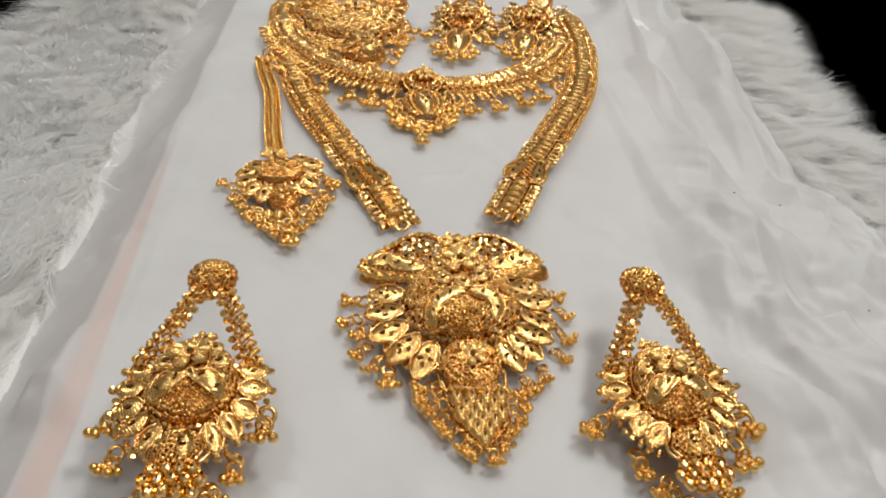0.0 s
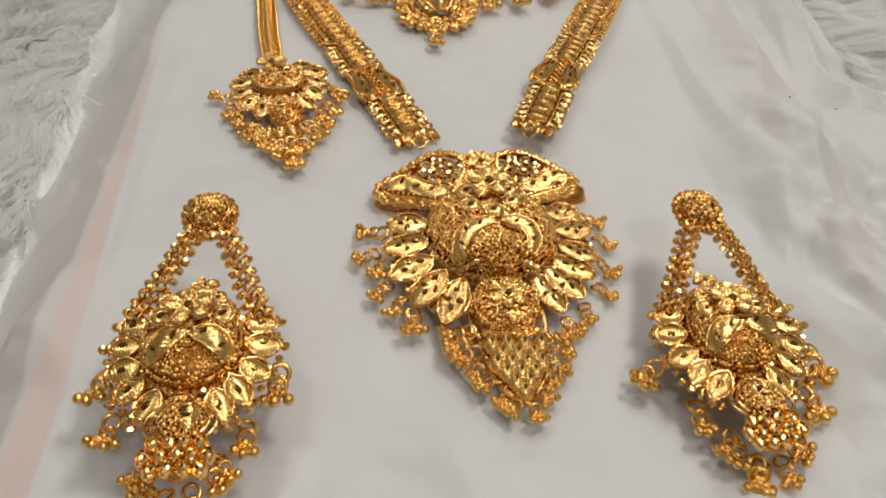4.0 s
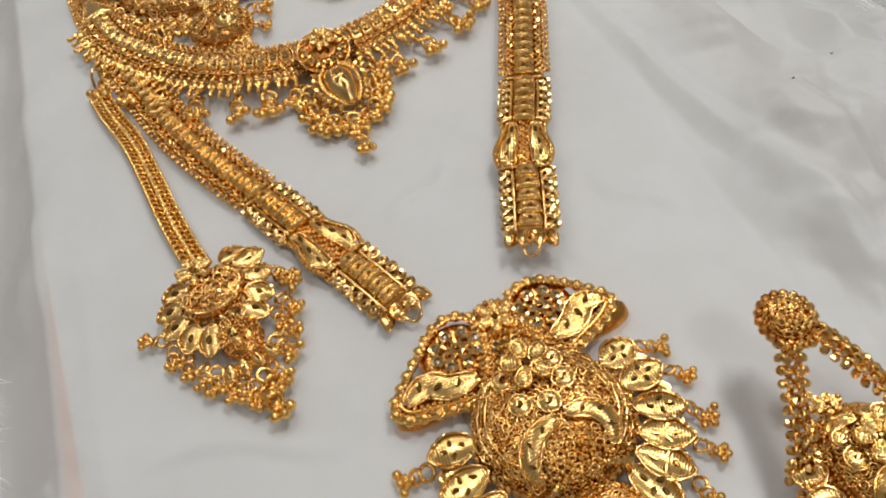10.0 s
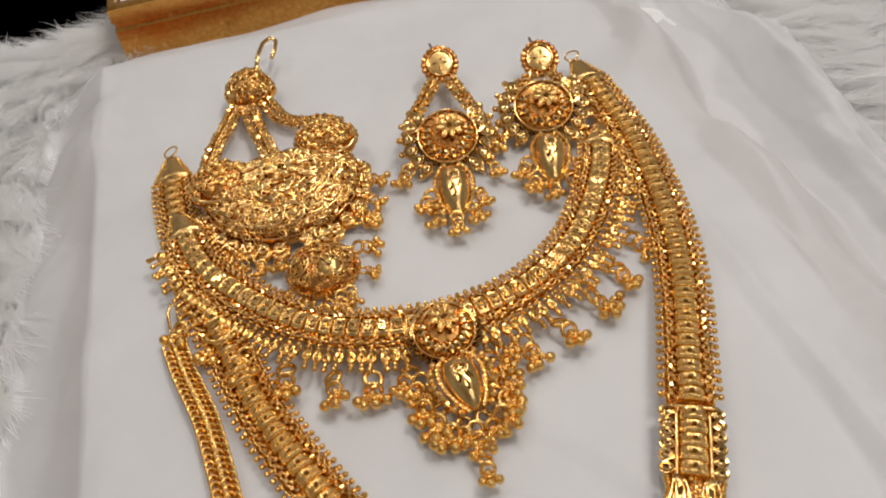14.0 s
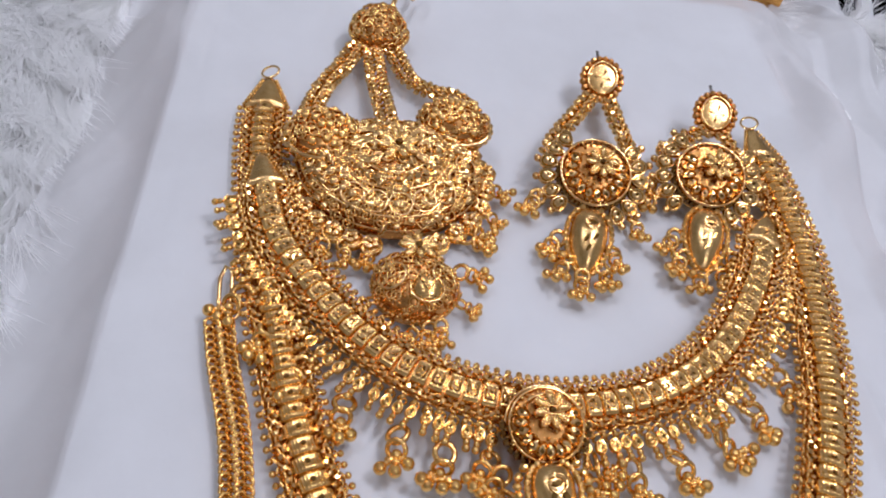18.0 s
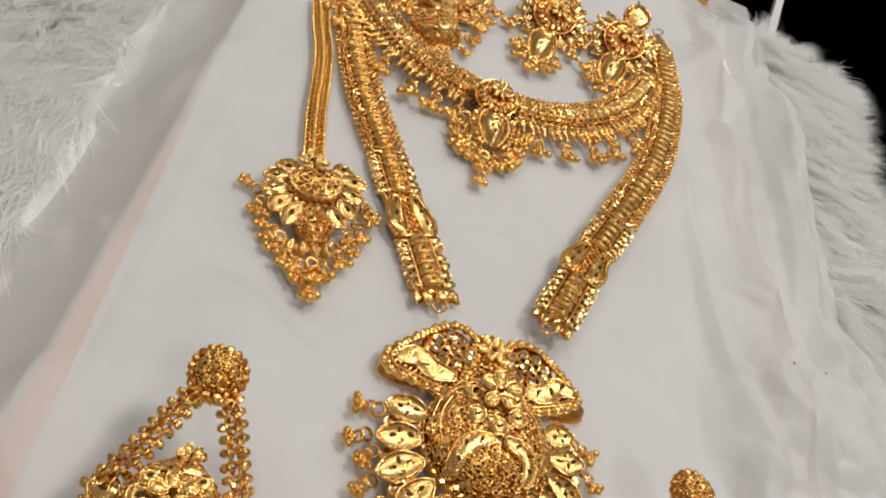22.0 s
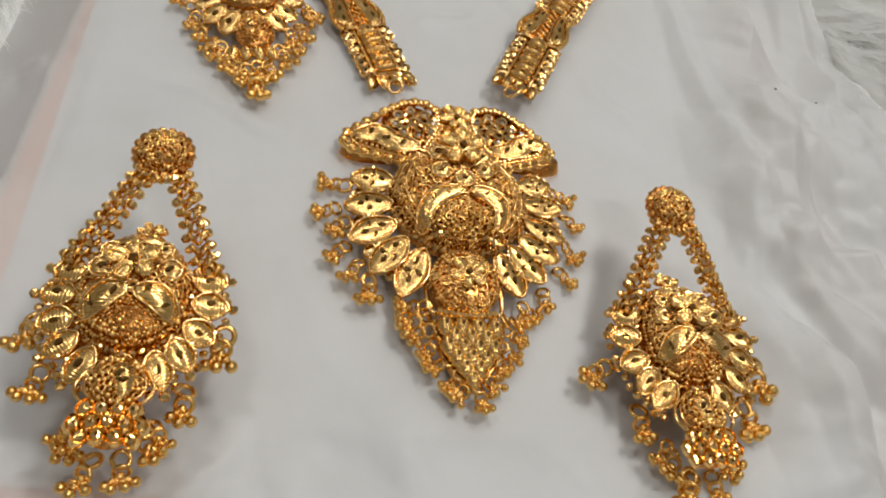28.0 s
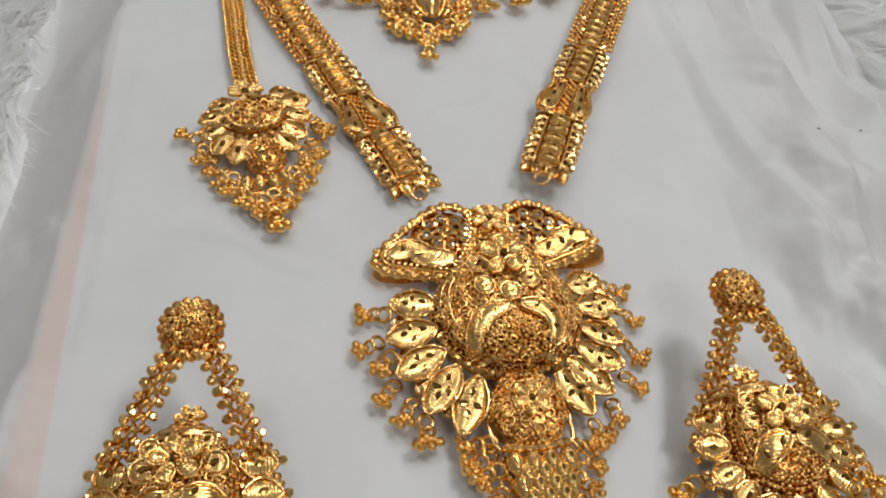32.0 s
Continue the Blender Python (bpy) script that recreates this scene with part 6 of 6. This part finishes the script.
    stud_part = link("stud", Geo().add(dome(0.0046, 0.0046, 0.0036, 26, 7, 2.2)).mesh("stud", GAP_SHADE), e, M(st.x, st.y, st.z - 0.0015, 0, 8, 0, 1.08), "round domed stud with a rim of dark nuts")
    g = Geo()
    sz = egg_height(0.0046, 0.0046, 0.0046, 0.0036)
    strew(g, sz, [B05, ring(0.0008, 0.00026, 9, 4), spiral(0.001, 1.3, 0.00024, 10, 1), B07], 90, seed + 9, (-0.0045, 0.0045, -0.0045, 0.0045), 0.0006)
    rope(g, 0.0046, 0.0046, 0.0004, 34, B05)
    part("granulation", g, GOLD, stud_part, "", None, False, "stuff")
    rim_nut = Geo().add(bead(0.00125, 6, 4)).mesh("rim_nut", GAP_SHADE, True)
    for k in range(18):
        a = 2 * math.pi * k / 18
        link("rim_nut", rim_nut, stud_part, M(0.0057 * math.cos(a), 0.0057 * math.sin(a), -0.0002, 37 * k, 20, 10))
    part("backing", dome(0.0054, 0.0054, 0.0005, 20, 3), GOLD, stud_part, "", M(0, 0, -0.0010))
    part("pin", tube([(0, 0, -0.0005), (0, 0.0005, -0.004), (0.0004, 0.0020, -0.0105)], 0.0005, 7), STEEL, stud_part, "silver screw pin")
    g = Geo()
    for k in range(7):
        g.add(LOOP, M(st.x - 0.0042 + 0.0014 * k, st.y - 0.0056 - 0.0008 * math.sin(math.pi * k / 6), st.z - 0.003, 30 * k, 60, 0))
        g.add(STUB, M(st.x - 0.0042 + 0.0014 * k, st.y - 0.0068, st.z - 0.0030, 30 * k))
    part("link_row", g, GOLD, e, "row of links under the stud", None, False, "stuff")
    # lower drop
    tz = deck - 0.0010
    tear = link("teardrop", Geo().add(petal(0.0122, 0.0112, 0.0026, 0.0004, 0.8, 0.58, SMOOTH)).mesh("teardrop", GAP_SHADE), e, M(0, -0.0132, tz, 180, 8, 0), "granulated teardrop in a wire frame")
    boss = part("boss", petal(0.0096, 0.0054, 0.0018, 0.0003, 0.75, 0.5, SMOOTH), ENGRAVED, tear, "smooth faceted boss", M(-0.0010 * side, 0.0016, 0.0022, 6))
    cuts_on(boss, [(0, 0.0062, 0.0017, 0), (0.0006, 0.0046, 0.0018, 40), (-0.0006, 0.0034, 0.0016, 120)], 0.0026, 0.0012)
    g = Geo()
    tear_z = egg_height(0.0050, 0.0058, 0.0058, 0.0026)
    strew(g, tear_z, [B05, B07, ring(0.0008, 0.00026, 9, 4)], 90, seed + 12, (-0.005, 0.005, -0.0058, 0.0058), 0.0007)
    part("granulation", g, GOLD, tear, "", M(0, 0.0064, 0.0003), False, "stuff")
    for kk, rad in ((1.0, 0.00042), (1.30, 0.00048)):
        v = (1 - np.cos(np.linspace(0, 2 * np.pi, 40, endpoint=False))) / 2
        w = 0.0058 * kk * np.sin(np.pi * v ** (math.log(0.5) / math.log(0.6))) ** 0.58 * np.where(np.arange(40) < 20, 1, -1)
        part("frame_wire", tube(np.stack([w, v * 0.0128 * kk ** 0.4 - 0.0006 * kk, 0 * v + 0.0006], 1), rad, 6, True), POLISHED, tear, "smooth wire frame")
    bell = link("bell", Geo().add(dome(0.0050, 0.0046, 0.0010, 20, 5, 2.0)).mesh("bell", GAP_SHADE), e, M(0, -0.0278, tz - 0.0006), "small scalloped bell")
    scale_plate = Geo().add(petal(0.0052, 0.0036, 0.0011, 0.0003, 0.8, 0.55, DISHED)).mesh("bell_petal", POLISHED, True)
    for row, (count, yy, zz) in enumerate(((4, 0.0052, 0.0030), (5, 0.0026, 0.0024), (4, 0.0000, 0.0017))):
        for k in range(count):
            q = k - (count - 1) / 2
            p = link("bell_petal", scale_plate, bell, M(q * 0.0025, yy - abs(q) * 0.0004, zz - abs(q) * 0.0004, 180 + q * 14, 10 + 4 * math.sin(5 * k + row), 8 * q))
            link("dark_cut", PIP, p, M(0, 0.0030, 0.0011, 90, 0, 0, 0.7))
    for i, (x0, y0, x1, y1) in enumerate(drops):
        hang_to(e, (x0 / 1000, y0 / 1000), (x1 / 1000, y1 / 1000), i + seed, max(0.001, deck - 0.008))
    return e


LOWER = ((-5.2, -25.5, -9.0, -34), (5.2, -25, 9.0, -34), (-2.2, -31.5, -5.4, -41), (2.4, -31, 3.4, -40), (-6.4, -24.0, -11, -31), (6.6, -24, 10.6, -31))
LEFT_PETALS = (((-10.8, 6.2), (-17.8, 7.6)), ((-11.6, 0.4), (-19.4, 1.2)), ((-10.8, -4.6), (-18.4, -6.4)), ((-9.2, -8.6), (-15.4, -13.6)), ((-5.6, -11.6), (-10.2, -19.2)), ((11.2, 6.6), (19.0, 7.2)), ((11.8, 0.0), (20.0, 0.2)), ((11.0, -4.8), (17.6, -8.6)), ((9.0, -8.6), (13.2, -15.8)), ((5.8, -11.8), (9.0, -20.4)))
RIGHT_PETALS = (((-10.4, 6.6), (-17.8, 8.0)), ((-11.4, 0.6), (-19.4, 1.8)), ((-10.6, -4.4), (-18.2, -7.0)), ((-9.2, -7.8), (-14.6, -14.0)), ((-5.0, -11.4), (-11.0, -18.4)), ((11.6, 8.8), (20.0, 9.2)), ((12.2, 3.0), (21.4, 3.2)), ((11.6, -2.4), (19.4, -4.6)), ((9.8, -6.6), (15.6, -12.6)), ((5.6, -10.6), (9.4, -18.0)))
LEFT_BUNCH = ((-19.6, 0, -22.8, -10.5), (-16.0, -13.0, -18.6, -22), (19.6, -1.5, 18.6, -13), (12.8, -15.6, 12.6, -26)) + LOWER
RIGHT_BUNCH = ((-18.2, -3.5, -26.6, -9.6), (-13.0, -14.5, -12.8, -25.5), (21.4, 0.6, 23.2, -13.5), (16.2, -12.0, 17.6, -24), (-3.0, -31, -6.6, -41)) + LOWER
large_earring("large_earring", "large gold drop earring with domed body beside the pendant", (-0.0664, -0.0344), (-0.0650, 0.0015, 0.0262), 0.0160, 100, LEFT_PETALS, LEFT_BUNCH, 1)
large_earring("large_earring", "large gold drop earring tilted on its pin, one bunch swung out", (0.0668, -0.0326), (0.0670, 0.0035, 0.0225), 0.0100, 200, RIGHT_PETALS, RIGHT_BUNCH, -1)


# ---------------------------------------------------------------- small earrings
def small_earring(name, label, centre, lean, stud, seed, spots):
    """A flat-lying earring: disc centre, heading of its long axis, stud along and across that axis."""
    e = thing(name, label, "earring", M(centre[0], centre[1], 0.0, lean, 0, 0, 1.12), "pair of small earrings")
    st = Matrix.Rotation(radians(-lean), 3, "Z") @ Vector((stud[0] - centre[0], stud[1] - centre[1], stud[2])) / 1.12
    z0 = 0.0046
    face = M(0, 0, 0.0086, 0, 24)
    disc = link("disc", Geo().add(dome(0.0100, 0.0098, 0.0012, 34, 7, 2.6, 0.0042)).mesh("disc", GAP_SHADE), e, face, "round disc of bright-cut petals in a wire ring")
    dz = egg_height(0.0100, 0.0098, 0.0098, 0.0012, 2.6)
    a = np.linspace(0, 2 * np.pi, 44, endpoint=False)
    for rr, zz in ((0.0099, 0.0008), (0.0102, -0.0038)):
        part("rope_wire", tube(np.stack([rr * np.cos(a), rr * 0.98 * np.sin(a), 0 * a + zz], 1), 0.0004, 6, True), POLISHED, disc, "smooth wire ring")
    for i in range(12):
        aa = 150 + 240 * (i + 0.5) / 12
        cpet = link("cut_petal", cut_petal, disc, M(0.0048 * math.cos(radians(aa)), 0.0048 * math.sin(radians(aa)), 0.0018, aa - 90, -4, 14 * math.sin(3 * i)))
        link("dark_cut", PIP, cpet, M(0.0002, 0.0026, 0.0011, 70 + 20 * (i % 3)))
    for i in range(26):
        aa = radians(175 + 190 * (i + 0.5) / 26)
        link("dark_nut", dark_nut, disc, M(0.0101 * math.cos(aa), 0.0099 * math.sin(aa), -0.0016, math.degrees(aa)))
    g = Geo()
    strew(g, dz, [B04, B05], 60, seed, (-0.010, 0.010, -0.010, 0.010), 0.0009)
    part("granulation", g, GOLD, disc, "", None, False, "stuff")
    bloom(disc, 0.0010, 0.0024, 0.0024, 0.0046, 8, 0, 10)
    cup = Geo().add(petal(0.0056, 0.0046, 0.0014, 0.0003, 0.6, 0.6, DISHED)).add(DISC, M(0, 0.0062, 0.0002, 20, 30)).mesh("side_cup", POLISHED)
    for i in range(15):
        aa = 128 + 284 * (i + 0.5) / 15
        if 250 < aa < 290:
            continue
        c = link("side_cup", cup, e, face @ M(0.0104 * math.cos(radians(aa)), 0.0104 * math.sin(radians(aa)), -0.0012, aa - 90, -6, 10 * math.sin(2 * i)))
        link("dark_cut", PIP, c, M(0, 0.0026, 0.0014, 90, 0, 0, 0.9))
    for sd in (-1, 1):
        nut_strap(e, [(st.x + sd * 0.0030, st.y - 0.0078, st.z - 0.001), (sd * 0.0068 + st.x * 0.5, st.y * 0.58 + 0.001, z0 + 0.0012), (sd * 0.0112, st.y * 0.36, z0 + 0.0005), (sd * 0.0130, 0.0092, z0 - 0.0004)], 0.0040, seed + sd)
    sp = link("stud", Geo().add(dome(0.0053, 0.0060, 0.0010, 26, 5, 3.0)).mesh("stud", SATIN), e, M(st.x, st.y, st.z + 0.0010, 0, 26, 0), "smooth oval stud with a rim of dark nuts")
    part("rope_wire", tube(np.stack([0.0046 * np.cos(a), 0.0054 * np.sin(a), 0 * a + 0.0009], 1), 0.00036, 5, True), POLISHED, sp, "smooth wire ring")
    cuts_on(sp, [(0.0005, 0.0020, 0.00105, 80), (0.0018, -0.0002, 0.001, 0), (-0.0018, -0.0002, 0.001, 0), (0, -0.0024, 0.001, 90)], 0.0022, 0.0008)
    rim_nut = Geo().add(bead(0.00128, 6, 4)).mesh("rim_nut", GAP_SHADE, True)
    for k in range(20):
        t = 2 * math.pi * k / 20
        link("rim_nut", rim_nut, sp, M(0.0061 * math.cos(t), 0.0069 * math.sin(t), -0.0004, 37 * k, 20, 10))
    part("pin", tube([(0, 0.002, -0.0005), (-0.001, 0.0050, -0.002), (-0.0030, 0.0098, -0.001)], 0.0005, 7), STEEL, sp, "silver pin")
    tear = link("teardrop", Geo().add(petal(0.0205, 0.0106, 0.0034, 0.0004, 0.72, 0.4, SMOOTH)).mesh("teardrop", SATIN), e, M(0, -0.0122, z0 + 0.0024, 180, -14), "smooth domed teardrop with engraved cuts")
    part("rope_wire", ring(0.0018, 0.00028, 16, 5), POLISHED, tear, "", M(0, 0.0064, 0.0034))
    cuts_on(tear, [(0.0012, 0.0112, 0.0035, 60), (-0.0012, 0.0104, 0.0035, 60), (0.0002, 0.0136, 0.0032, 60), (0.0, 0.0064, 0.0036, 0)], 0.0030, 0.0010)
    g = Geo()
    for i in range(24):
        v = (i + 0.6) / 25
        w = 0.0106 / 2 * math.sin(math.pi * v ** (math.log(0.5) / math.log(0.4))) ** 0.7 + 0.0009
        for q in (-1, 1):
            g.add(B07 if i % 2 else STUB, M(q * w, v * 0.0208, 0.0, 40 * i))
    part("rim_bead", g, GOLD, tear, "", None, True, "stuff")
    for i, (x0, y0, x1, y1) in enumerate(spots):
        hang_to(e, (x0 / 1000, y0 / 1000), (x1 / 1000, y1 / 1000), i + seed, 0.0008)
    return e


SMALL_BUNCH = ((-13.6, -6, -17.8, -16), (13.0, -7, 15.4, -16.5), (-7.0, -20, -11.0, -30), (6.8, -20, 10.0, -29.5), (-4.6, -27, -7.6, -37), (4.2, -27, 7.0, -36.5), (-0.4, -31, -0.6, -41))
small_earring("small_earring", "small gold drop earring with smooth oval stud lying on the paper", (0.0398, 0.2572), -13.5, (0.0524, 0.3052, 0.0085), 300, SMALL_BUNCH)
small_earring("small_earring", "small gold drop earring lying against the short necklace", (0.0796, 0.2595), -16.5, (0.0914, 0.2906, 0.0085), 310, SMALL_BUNCH + ((-14.5, -2, -21.5, -10),))
